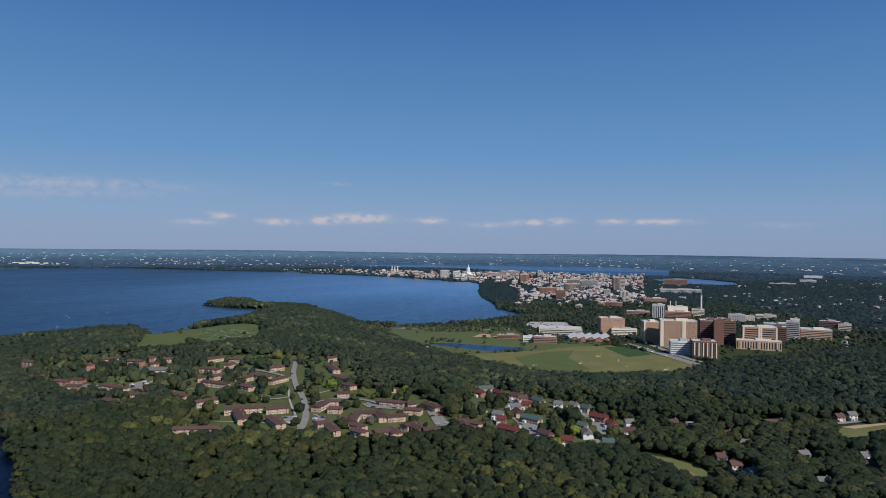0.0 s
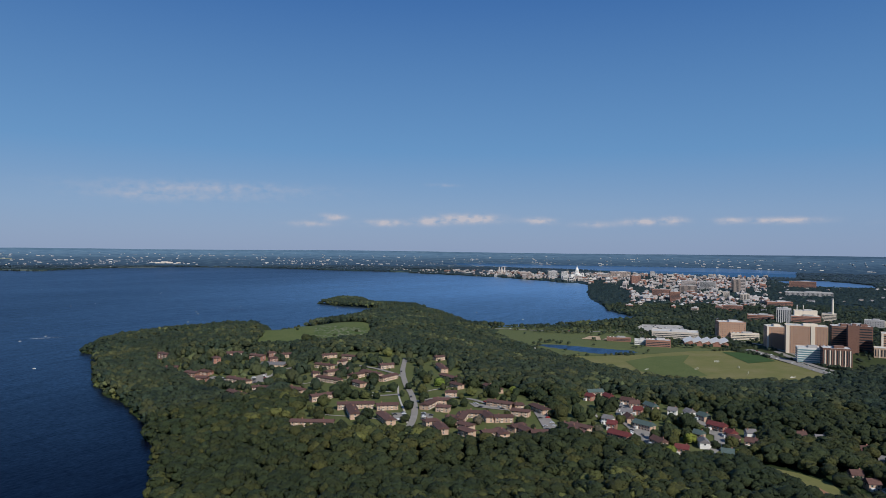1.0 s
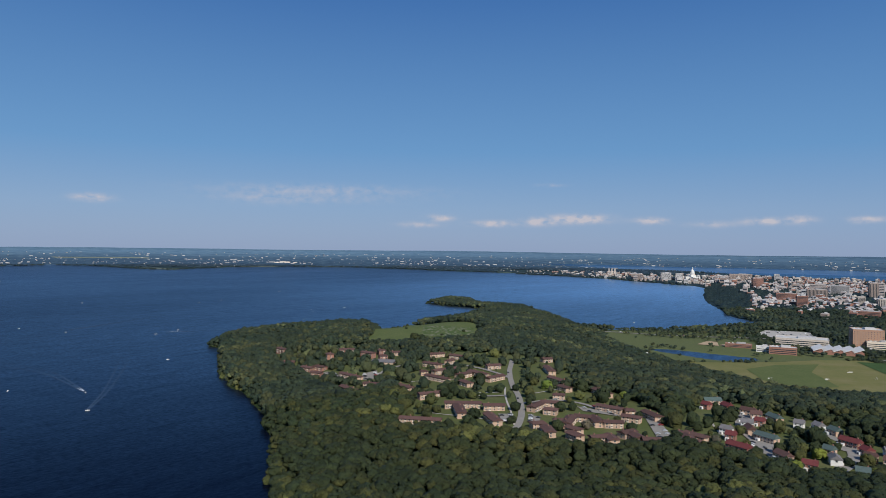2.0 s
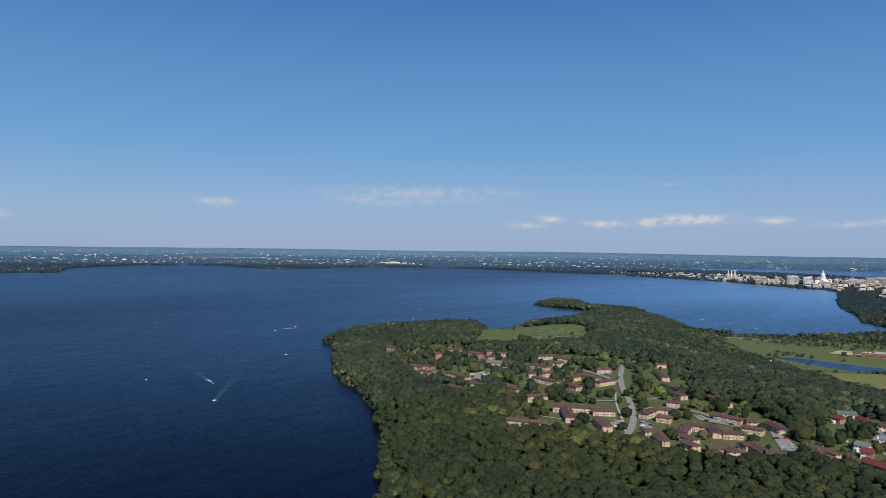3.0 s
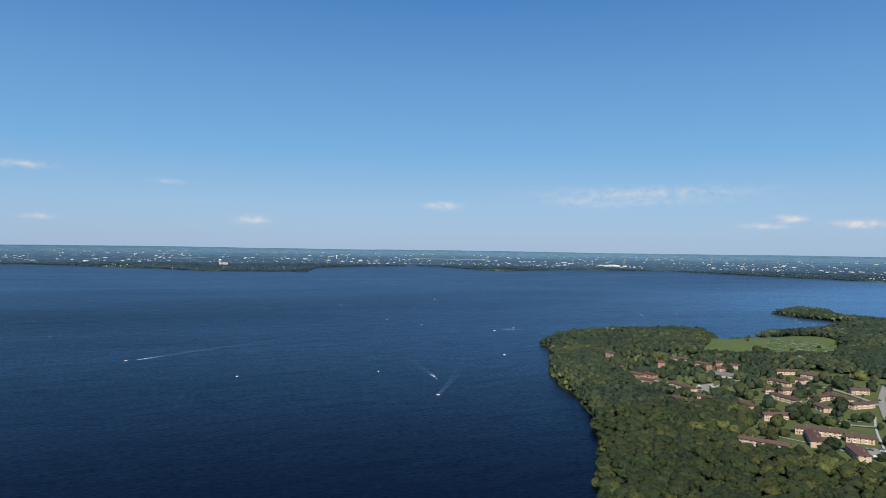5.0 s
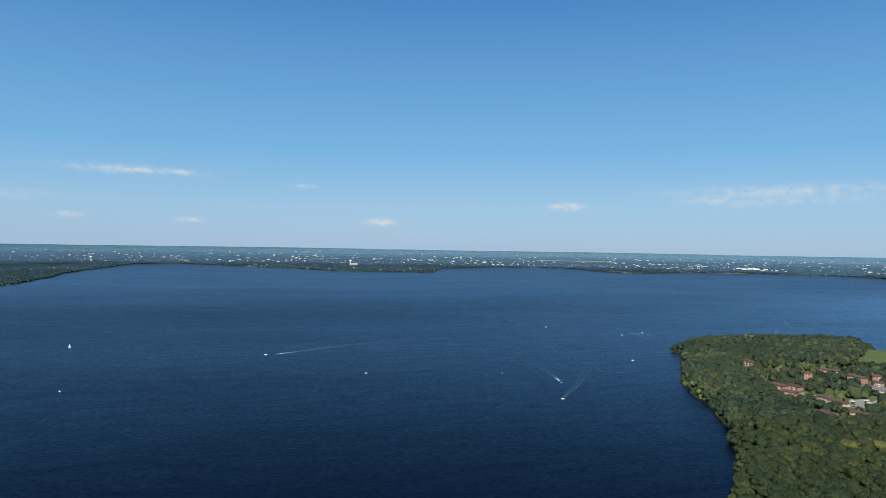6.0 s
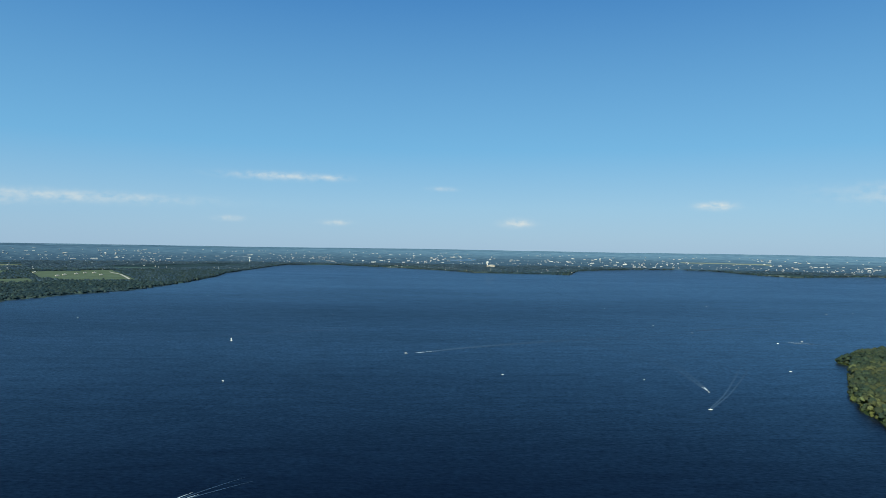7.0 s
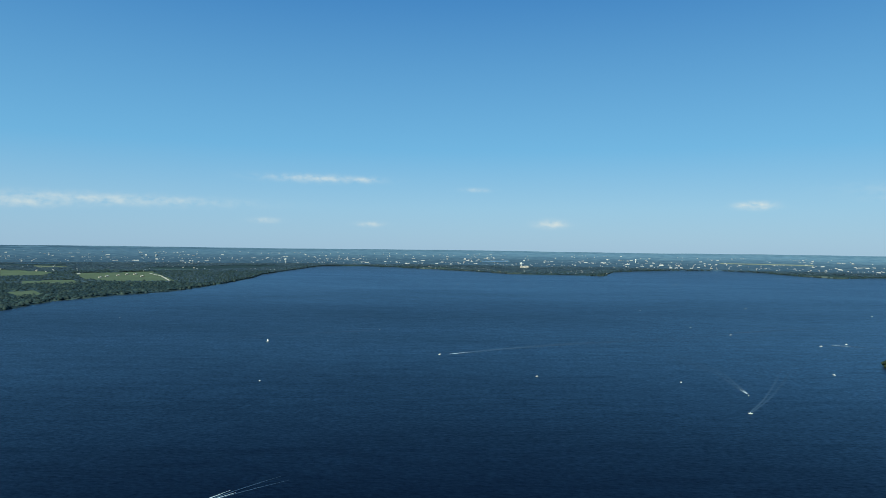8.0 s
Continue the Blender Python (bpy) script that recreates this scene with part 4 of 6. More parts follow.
block(457, 1175, 42, 28, BROWN_BRICK, 34, "piers", 10, "brown hospital block with pale vertical fins", group=HOSPITAL, pier=(-0.42, -0.25, -0.08, 0.09, 0.26, 0.43), crown=BROWN_BRICK)
block(553, 1395, 40, 42, BROWN_BRICK, 40, "bands", 8, "dark brown brick hospital block", group=HOSPITAL, crown=BROWN_BRICK)
block(546, 1335, 18, 50, BROWN_BRICK, 16, "none", 8, "dark brown brick stair tower of the hospital", group=HOSPITAL, crown=BROWN_BRICK)
block(572, 1360, 32, 46, BROWN_BRICK, 30, "bands", 8, "dark brown brick hospital block", group=HOSPITAL, crown=BROWN_BRICK)
block(610, 1300, 60, 40, ORANGE_BRICK, 30, "bands", 4, "cream-banded children's hospital wing", group=HOSPITAL, pier=(-0.48, -0.02, 0.04, 0.48), crown=CREAM)
block(598, 1278, 78, 17, BRICK, 20, "piers", 4, "low arcaded front wing of the hospital", group=HOSPITAL, pier=(-0.4, -0.2, 0.0, 0.2, 0.4), crown=CREAM)
block(690, 1400, 40, 30, BROWN_BRICK, 34, "bands", 0, "dark brown brick hospital wing", group=HOSPITAL, crown=BROWN_BRICK)
block(734, 1437, 48, 22, RED_BRICK, 30, "bands", 0, "brown brick hospital wing", group=HOSPITAL)
block(797, 1443, 60, 20, BRICK, 34, "bands", 6, "tan low hospital building with a white top", group=HOSPITAL, crown=WHITE)
block(832, 1597, 20, 25, WHITE, 20, "teal", 0, "white and glass tower beside the hospital", group=HOSPITAL)
block(770, 1540, 70, 20, TEAL_GLASS, 30, "teal", 6, "blue glass roofed hospital hall", group=HOSPITAL)
block(929, 1563, 26, 18, CREAM, 20, "bands", 0, "yellow stuccoed apartment block")
block(905, 1582, 44, 22, BROWN_BRICK, 24, "bands", 0, "dark brick apartment block")
block(378, 1500, 53, 34, ORANGE_BRICK, 40, "grid", 12, "orange brick laboratory block")
block(400, 1486, 55, 13, CREAM, 14, "bands", 12, "low cream front wing of the laboratory")
block(579, 1813, 33, 39, GREY, 30, "piers", 0, "dark concrete office tower with vertical fins")
block(633, 1819, 67, 20, RED_BRICK, 40, "bands", 6, "red brick heating plant")
block(640, 1840, 52, 32, CREAM, 26, "none", 6, "cream upper hall of the heating plant")
block(713, 1889, 33, 21, CREAM, 24, "bands", 0, "cream box-shaped plant hall")
block(748, 1721, 40, 23, GREY, 18, "grid", 0, "grey concrete student hall")
block(784, 1725, 22, 19, STONE, 18, "grid", 0, "pale concrete student hall")
block(257, 1469, 92, 14, STONE, 46, "bands", 0, "long white parking ramp with open decks")
block(204, 1339, 45, 12, RED_BRICK, 24, "bands", 0, "low pinkish brick building by the marsh")
block(175, 1360, 24, 9, WHITE, 18, "bands", 0, "low white building by the marsh")
block(137, 1401, 47, 7, RED_BRICK, 10, "bands", 0, "long low red grandstand building")
block(740, 1430, 26, 38, GREY, 26, "bands", 0, "grey tower block behind the hospital")
block(690, 1690, 60, 14, GREY, 30, "bands", 0, "low grey campus building")
block(860, 1800, 50, 14, STONE, 30, "bands", 0, "pale low campus building")
block(640, 1600, 60, 12, BROWN_BRICK, 34, "bands", 0, "low dark campus building")
block(520, 1600, 44, 12, RED_BRICK, 30, "bands", 4, "low red brick campus building")
block(1000, 1180, 55, 10, ROOF_GREY, 28, "bands", 0, "low dark flat-roofed building among the trees")
block(945, 1150, 40, 8, BRICK, 22, "bands", 0, "low tan brick building among the trees")


def sawtooth(x, y, w, lean):
    """The white folded roof of the veterinary hall: six leaning white roof plates on brick."""
    turn = facing(x, y) + lean
    root = at_place("folded_roof_hall", x, y, turn, "brick hall with a white folded zigzag roof", "building")
    BUILT.append((x, y, w / 2, 22, radians(turn)))
    bm = bmesh.new()
    box(bm, 0, 0, -3, w, 40, 9)
    part("wall", bm, RED_BRICK, root)
    n = 5
    for i in range(n):
        for k in range(2):
            bm = bmesh.new()
            x0 = -w / 2 + i * w / n
            y0 = -22 + k * 22
            q = [bm.verts.new(p) for p in ((x0, y0, 6.2), (x0 + w / n - 0.4, y0, 12.5), (x0 + w / n - 0.4, y0 + 21.4, 14.0), (x0, y0 + 21.4, 7.7))]
            bm.faces.new(q)
            ext = bmesh.ops.extrude_face_region(bm, geom=bm.faces[:])
            bmesh.ops.translate(bm, vec=(0, 0, -0.8), verts=[v for v in ext["geom"] if isinstance(v, bmesh.types.BMVert)])
            part("roof_plate", bm, WHITE, root)
    return root


sawtooth(300, 1390, 80, 8)


def smokestack(x, y, h, r):
    root = at_place("smokestack", x, y, 0, "tall pale concrete smokestack of the heating plant", "chimney", "smokestacks")
    bm = bmesh.new()
    rod(bm, 0, 0, -2, r, r * 0.7, h + 2, 16)
    part("shaft", bm, STONE, root)
    bm = bmesh.new()
    rod(bm, 0, 0, h - 2, r * 0.86, r * 0.86, 2.4, 16)
    part("rim", bm, GREY, root)


for x, y, h, r in ((722, 1890, 61, 3.2), (632, 1879, 44, 1.7), (648, 1881, 44, 1.7), (-372, 4960, 52, 5.5), (-352, 4960, 52, 5.5), (-331, 4960, 52, 5.5)):
    smokestack(x, y, h, r)


def capitol(x, y):
    root = at_place("domed_capitol", x, y, facing(x, y) + 20, "white granite capitol with a tall dome", "building")
    BUILT.append((x, y, 60, 60, 0))
    bm = bmesh.new()
    box(bm, 0, 0, -6, 96, 24, 22)
    box(bm, 0, 0, -6, 24, 96, 22)
    box(bm, 0, 0, 15.5, 36, 36, 10)
    part("wing", bm, WHITE, root)
    bm = bmesh.new()
    rod(bm, 0, 0, 25, 12.5, 12, 22, 20)
    part("drum", bm, WHITE, root)
    for k in range(16):
        a = k * math.pi / 8
        bm = bmesh.new()
        rod(bm, 13.2 * math.cos(a), 13.2 * math.sin(a), 26, 0.9, 0.8, 17, 6)
        part("column", bm, WHITE, root)
    bm = bmesh.new()
    made = bmesh.ops.create_uvsphere(bm, u_segments=20, v_segments=12, radius=11.5, matrix=Matrix.Translation((0, 0, 47)) @ Matrix.Diagonal((1, 1, 1.45, 1)))
    bmesh.ops.delete(bm, geom=[f for f in bm.faces if f.calc_center_median().z < 46.5], context="FACES")
    part("dome", bm, WHITE, root)
    bm = bmesh.new()
    rod(bm, 0, 0, 62.5, 3.2, 2.8, 9, 12)
    rod(bm, 0, 0, 71.5, 2.8, 0.3, 10, 12)
    part("lantern", bm, WHITE, root)


capitol(178, 4720)

# the towers that stand out of the town: front, width, height
TOWERS = [(445, 3668, 49, 50, 3), (423, 2418, 32, 37, 3), (418, 2682, 67, 30, 3), (794, 3084, 31, 62, 5), (845, 3181, 21, 61, 1), (609, 2502, 21, 33, 4),
          (659, 2455, 29, 30, 4), (683, 4750, 32, 40, 0), (-159, 4404, 73, 34, 5), (15, 4455, 60, 44, 0), (90, 4440, 40, 40, 2), (328, 4366, 84, 34, 1)]
TOWERS += [(455, 4584, 134, 42, 5), (614, 3180, 60, 48, 1), (719, 3295, 70, 40, 0), (-355, 4990, 62, 28, 1), (544, 1880, 63, 15, 3), (533, 2152, 72, 16, 3),
           (1031, 2930, 171, 20, 0), (1262, 3677, 123, 34, 3), (719, 2288, 76, 18, 3), (570, 2960, 70, 36, 5)]
KINDS = [(GREY, "grey concrete"), (TOWN_STONE, "pinkish stone"), (TOWN_WHITE, "white"), (RED_BRICK, "red brick"), (TOWN_CREAM, "cream"), (TOWN_TAN, "tan brick")]
for k, (x, y, w, h, kind) in enumerate(TOWERS):
    wall, word = KINDS[kind]
    block(x, y, w, h, wall, min(w, 34), "piers" if k % 3 == 0 else "bands", 14 - (k * 7) % 20, word + " high-rise in the far town", group="town towers")
town = random.Random(11)
made = 0
while made < 275:
    a, far_off = town.uniform(-16.5, 5.5), 2150 + 3250 * town.random() ** 0.8
    if made > 235:
        a, far_off = town.uniform(2.0, 11.5), town.uniform(4400, 5700)
    x, y = -math.sin(radians(a)) * far_off, math.cos(radians(a)) * far_off
    wide_shore = float(shore(np.array([x]), np.array([y]))[0])
    if made <= 235 and a > -7.5 and far_off < 3600 and town.random() < 0.85:
        continue
    if wide_shore < 30 or (far_off < 2900 and a > -5) or (a < -13.5 and town.random() < 0.6):
        continue
    w = town.uniform(10, 30) * (0.85 if far_off < 3000 else 1.1)
    core = math.exp(-((far_off - 3900) / 1100) ** 2)
    h = town.uniform(8, 16) + town.random() ** 2 * 26 * core
    if made > 235:
        h = town.uniform(6, 12)
        if wide_shore < 90:
            continue
    wall, word = KINDS[town.choice((0, 1, 1, 2, 3, 3, 4, 5, 5))]
    block(x, y, w, h, wall, town.uniform(11, 24), "bands", town.choice((-12, 14)), word + " building of the town centre", group="town buildings", fine=False)
    made += 1


def homes_far(name, count, pick, sizes, mats, label):
    """Houses too far off to tell apart, as one object of walls and pitched roofs."""
    own = np.random.default_rng(count)
    vs, fs, ms = [], [], []
    x, y = pick(own, count)
    ok = shore(x, y) > 12
    x, y = x[ok], y[ok]
    z = np.where(np.hypot(x, y) < 9500, land(x, y) + np.where(np.hypot(x, y) > 2500, 5, 0), 14)
    s = shrink(x, y)
    ex, ey, ez = drawn_in(x, y, z)
    for i in range(len(x)):
        w, d, h = own.uniform(*sizes[0]), own.uniform(*sizes[1]), own.uniform(*sizes[2])
        t = own.uniform(0, np.pi)
        c, q = np.cos(t), np.sin(t)
        rise = d * 0.3 if h < 9 else 0.4
        p = np.array([(-w, -d, -3), (w, -d, -3), (w, d, -3), (-w, d, -3), (-w, -d, h), (w, -d, h), (w, d, h), (-w, d, h), (-w, 0, h + rise), (w, 0, h + rise)]) * (0.5, 0.5, 1)
        g = np.column_stack([p[:, 0] * c - p[:, 1] * q, p[:, 0] * q + p[:, 1] * c, p[:, 2]]) * s[i] + (ex[i], ey[i], ez[i])
        b = len(vs) * 10
        vs.append(g)
        fs += [(b, b + 1, b + 5, b + 4), (b + 1, b + 2, b + 6, b + 5), (b + 2, b + 3, b + 7, b + 6), (b + 3, b, b + 4, b + 7), (b + 4, b + 5, b + 9, b + 8), (b + 6, b + 7, b + 8, b + 9), (b + 5, b + 6, b + 9, b + 9), (b + 7, b + 4, b + 8, b + 8)]
        k = 0 if own.random() < 0.6 else 2
        ms += [k] * 4 + [1] * 2 + [k] * 2
    me = bpy.data.meshes.new(name)
    me.from_pydata(np.concatenate(vs).tolist(), [], [tuple(dict.fromkeys(f)) for f in fs])
    for m in mats:
        me.materials.append(m)
    me.polygons.foreach_set("material_index", ms)
    return tagged(new(name, me), label, "houses", kind="stuff")


def on_arc(a0, a1, d0, d1):
    def pick(own, count):
        a, d = np.radians(own.uniform(a0, a1, count)), d0 * (d1 / d0) ** own.uniform(0, 1, count)
        keep = swell(-np.sin(a) * d, np.cos(a) * d, 300 + d0 * 0.06, 21) + own.uniform(-0.5, 0.5, count) > 0.0
        return (-np.sin(a) * d)[keep], (np.cos(a) * d)[keep]
    return pick


HOUSE_MATS = (GREY, ROOF_GREY, STONE)
homes_far("suburb_houses", 330, on_arc(-34.5, -8, 1500, 5200), ((9, 18), (8, 11), (3, 5)), (GREY, ROOF_GREY, TOWN_TAN), "pale suburban houses among the trees")
homes_far("town_houses", 1300, on_arc(-16.5, -6.5, 2350, 5300), ((7, 20), (7, 14), (4.5, 11)), (TOWN_STONE, GREY, RED_BRICK), "pale low buildings crowded between the town blocks")
homes_far("isthmus_houses", 520, on_arc(-7, 2, 3700, 5300), ((7, 18), (7, 13), (4.5, 9)), (TOWN_STONE, GREY, TOWN_TAN), "low houses on the isthmus before the capitol")
homes_far("shore_houses", 2000, on_arc(-6, 66, 4200, 9400), ((4.5, 11), (4, 6), (1.5, 2.8)), HOUSE_MATS, "pale houses along the far lake shore")
homes_far("west_houses", 800, on_arc(66, 104, 4600, 9400), ((4.5, 9), (4, 6), (1.2, 2.4)), HOUSE_MATS, "pale houses in the western fields")
homes_far("far_halls", 1500, on_arc(-34, 104, 6800, 17000), ((10, 50), (7, 14), (1.6, 3.4)), (GREY, ROOF_PALE, GREY), "pale warehouses and halls in the distance")



def water_tower(x, y, h):
    root = at_place("water_tower", x, y, 0, "white water tower above distant woods", "water tower", "water towers")
    bm = bmesh.new()
    rod(bm, 0, 0, -2, 4.0, 3.0, h, 10)
    part("stem", bm, WHITE, root)
    bm = bmesh.new()
    bmesh.ops.create_uvsphere(bm, u_segments=16, v_segments=10, radius=12, matrix=Matrix.Translation((0, 0, h)) @ Matrix.Diagonal((1, 1, 0.7, 1)))
    part("tank", bm, WHITE, root)


for x, y, h in ((-7282, 5229, 42), (-6592, 775, 40), (-5319, 2640, 44)):
    water_tower(x, y, h)
for x, y, w, h in ((-3761, 6257, 60, 14), (-3690, 6300, 40, 10), (-3850, 6200, 46, 11), (-3960, 6500, 70, 12)):
    block(x, y, w, h, STONE, 30, "none", 0, "long pale hall behind the north shore", group="north halls")
block(-5319, 2671, 70, 20, STONE, 30, "bands", 0, "pale old hospital among woods on the far shore")
block(-5400, 2720, 40, 16, BRICK, 30, "bands", 0, "tan brick wing among woods on the far shore")
block(2700, 4940, 120, 20, WHITE, 60, "none", 0, "white arena beyond the suburbs")
block(1946, 3877, 140, 10, STONE, 40, "bands", 0, "long pale building in the suburbs")
block(2237, 4148, 90, 20, WHITE, 40, "bands", 0, "white office block in the suburbs")
for x, y in ((-3765, -462), (-3885, -445), (-4012, -405), (-4150, -376), (-4149, -333), (-3874, -278), (-4727, -931), (-4233, -627)):
    block(x, y, 17, 5.5, STONE, 11, "bands", 20, "pale new house in an open field", "house", "field houses", name="field_house", fine=False)
for x, y, w in ((-29, 1222, 18), (-17, 1199, 17)):
    block(x, y, w, 4, WHITE, 8, "none", 0, "low white shed beside the marsh", "shed", name="shed", fine=False)
block(-284, 1112, 16, 4, RED_BRICK, 9, "none", 0, "small brick garden shed by the meadow", "shed", name="shed", fine=False)


def goal(x, y, turn):
    root = stand("goal", x, y, turn, "white football goal on the playing field", "goal", "goals")
    root.location.z += 0.5
    for sx in (-1, 1):
        bm = bmesh.new()
        rod(bm, sx * 3.66, 0, 0, 0.12, 0.12, 2.5, 6)
        part("post", bm, WHITE, root)
    bm = bmesh.new()
    box(bm, 0, 0, 2.4, 7.5, 0.2, 0.2)
    part("crossbar", bm, WHITE, root)
    bm = bmesh.new()
    for sx in (-1, 1):
        box(bm, sx * 3.5, 1.0, 0, 0.1, 1.8, 0.1)
    box(bm, 0, 1.9, 0, 7.2, 0.1, 0.6)
    part("net_frame", bm, WHITE, root)


for x, y in ((272, 1174), (295, 1128), (225, 1095), (294, 1074), (146, 1039), (148, 1074), (350, 1052)):
    goal(x, y, (x * 7) % 90)


# ---------------------------------------------------------------- boats and their wakes
def hull_mesh(length, beam, height):
    """A pointed hull with a raked bow and a flat transom."""
    bm = bmesh.new()
    rings = []
    for t, w, k in ((0.0, 0.86, 0.0), (0.3, 1.0, 0.0), (0.6, 0.92, 0.05), (0.85, 0.5, 0.2), (1.0, 0.06, 0.42)):
        x = (t - 0.5) * length
        rings.append([bm.verts.new((x - (0.08 * length * (1 - q) if t == 1 else 0), s * w * beam / 2 * (0.7 if q == 0 else 1), -0.3 + (height + 0.3 + k * height * 0.8) * q)) for s, q in ((-1, 1), (-1, 0), (1, 0), (1, 1))])
    for a, b in zip(rings, rings[1:]):
        for i in range(4):
            bm.faces.new((a[i], a[(i + 1) % 4], b[(i + 1) % 4], b[i]))
    bm.faces.new(rings[0][::-1])
    bm.faces.new(rings[-1])
    bmesh.ops.recalc_face_normals(bm, faces=bm.faces[:])
    me = bpy.data.meshes.new("hull")
    bm.to_mesh(me)
    bm.free()
    me.materials.append(WHITE)
    return me


MOTOR_HULL, SAIL_HULL = hull_mesh(8.0, 2.7, 1.0), hull_mesh(9.0, 2.4, 0.9)


def motor_boat():
    root = tagged(new("motor_boat"), "small white motor boat out on the lake", "boat", "boats on the lake")
    share("hull", MOTOR_HULL, root, Matrix.Identity(4))
    bm = bmesh.new()
    v = box(bm, -0.3, 0, 0.95, 2.6, 1.9, 1.0)
    for q in v:
        if q.co.z > 1.5:
            q.co.x *= 0.75
            q.co.y *= 0.85
    part("cabin", bm, WHITE, root)
    bm = bmesh.new()
    v = box(bm, 1.2, 0, 1.0, 0.5, 1.7, 0.75)
    for q in v:
        if q.co.z > 1.4:
            q.co.x -= 0.4
    part("windscreen", bm, GLASS, root)
    bm = bmesh.new()
    box(bm, -4.2, 0, -0.2, 0.6, 0.5, 1.6)
    part("outboard_motor", bm, CAR_PAINT[1], root)
    return root


def sail_boat():
    root = tagged(new("sail_boat"), "white sailing boat with its sails up", "boat", "sailing boats")
    share("hull", SAIL_HULL, root, Matrix.Identity(4))
    bm = bmesh.new()
    rod(bm, 0.4, 0, 0.8, 0.09, 0.06, 12.5, 6)
    part("mast", bm, STEEL, root)
    for name, pts in (("mainsail", ((0.2, 0.1, 2.0), (-3.9, 0.9, 1.9), (0.25, 0.1, 12.8))), ("jib", ((0.6, 0.1, 10.5), (4.3, 0.0, 1.3), (0.5, 0.7, 1.7)))):
        bm = bmesh.new()
        a, b, c = (Vector(p) for p in pts)
        grid = []
        for i in range(6):
            row = []
            for k in range(6 - i):
                u, w = i / 5, k / 5
                p = a * (1 - u - w) + b * u + c * w
                p.y += 2.2 * (1 - u - w) * (u + w) * 0.6 + 1.2 * u * w
                row.append(bm.verts.new(p))
            grid.append(row)
        for i in range(5):
            for k in range(5 - i):
                bm.faces.new((grid[i][k], grid[i + 1][k], grid[i][k + 1]))
                if k < 4 - i:
                    bm.faces.new((grid[i + 1][k], grid[i + 1][k + 1], grid[i][k + 1]))
        solid = bmesh.ops.solidify(bm, geom=bm.faces[:], thickness=0.04)
        part(name, bm, SAIL, root)
    return root


MOTOR = [(-1829, -181, 20), (-946, 79, 200), (-1766, 423, 190), (-1460, 379, 5), (-1097, 391, 250), (-871, 460, 90), (-1730, 1262, 30), (-775, 635, 120),
         (-1318, 1104, 200), (-1181, 1097, 260), (-680, 662, 320), (-605, 592, 45), (-995, 1146, 240), (-757, 900, 10), (-1423, 1834, 60), (-1415, 1936, 75)]
MOTOR += [(-2468, 152, 40), (-3258, 816, 10), (-3519, 1031, 0), (-3117, 1201, 60), (-1722, 1659, 20), (-2937, 2339, 80), (-3010, 2420, 10), (-867, 1526, 60), (-1980, 3015, 20)]
MOTOR += [(-980, 1768, 5), (-811, 1544, 80), (-938, 1955, 150), (-934, 3201, 30), (-211, 1960, 200), (-22, 2012, 100), (-3103, 3340, 0), (-925, 1871, 15),
          (-952, 1728, 70), (-71, 1802, 20), (-1405, 3458, 130), (-1483, 2406, 60), (-795, 1519, 190), (-1001, 1220, 250), (-640, 1990, 40), (-690, 1960, 90)]
SAILS = [(-1330, 125), (-2040, 2460), (-1400, 2520), (-1500, 2444), (-1446, 3546), (-1323, 3676), (-577, 2980), (-962, 3284), (-700, 3900), (-2500, 3000), (-3300, 3700)]
MOORED = [(-102, 3476), (-70, 3598), (-37, 3384), (-1, 3499), (25, 3346), (174, 2452), (193, 2428), (51, 3625), (10, 3420), (-60, 3450), (60, 3540), (90, 3600),
          (-610, 1930), (-570, 1900), (-640, 1890), (-600, 1960), (-560, 1985)]
first_motor, first_sail = motor_boat(), sail_boat()
for k, (x, y, turn) in enumerate(MOTOR):
    ex, ey, ez = (float(v) for v in drawn_in(np.array(float(x)), np.array(float(y)), np.array(0.05)))
    m = pose(ex, ey, ez, 0, 0, turn) @ Matrix.Diagonal((0.78, 0.78, 0.78, 1))
    if k == 0:
        first_motor.matrix_world = m
    else:
        copy_thing(first_motor, m)
for k, (x, y) in enumerate(SAILS + MOORED):
    ex, ey, ez = (float(v) for v in drawn_in(np.array(float(x)), np.array(float(y)), np.array(0.05)))
    m = pose(ex, ey, ez, 0, 0, 40 + 53 * k) @ Matrix.Diagonal((0.55, 0.55, 0.55, 1))
    if k == 0:
        first_sail.matrix_world = m
    elif k < len(SAILS):
        copy_thing(first_sail, m)
    else:
        copy_thing(first_motor, m)


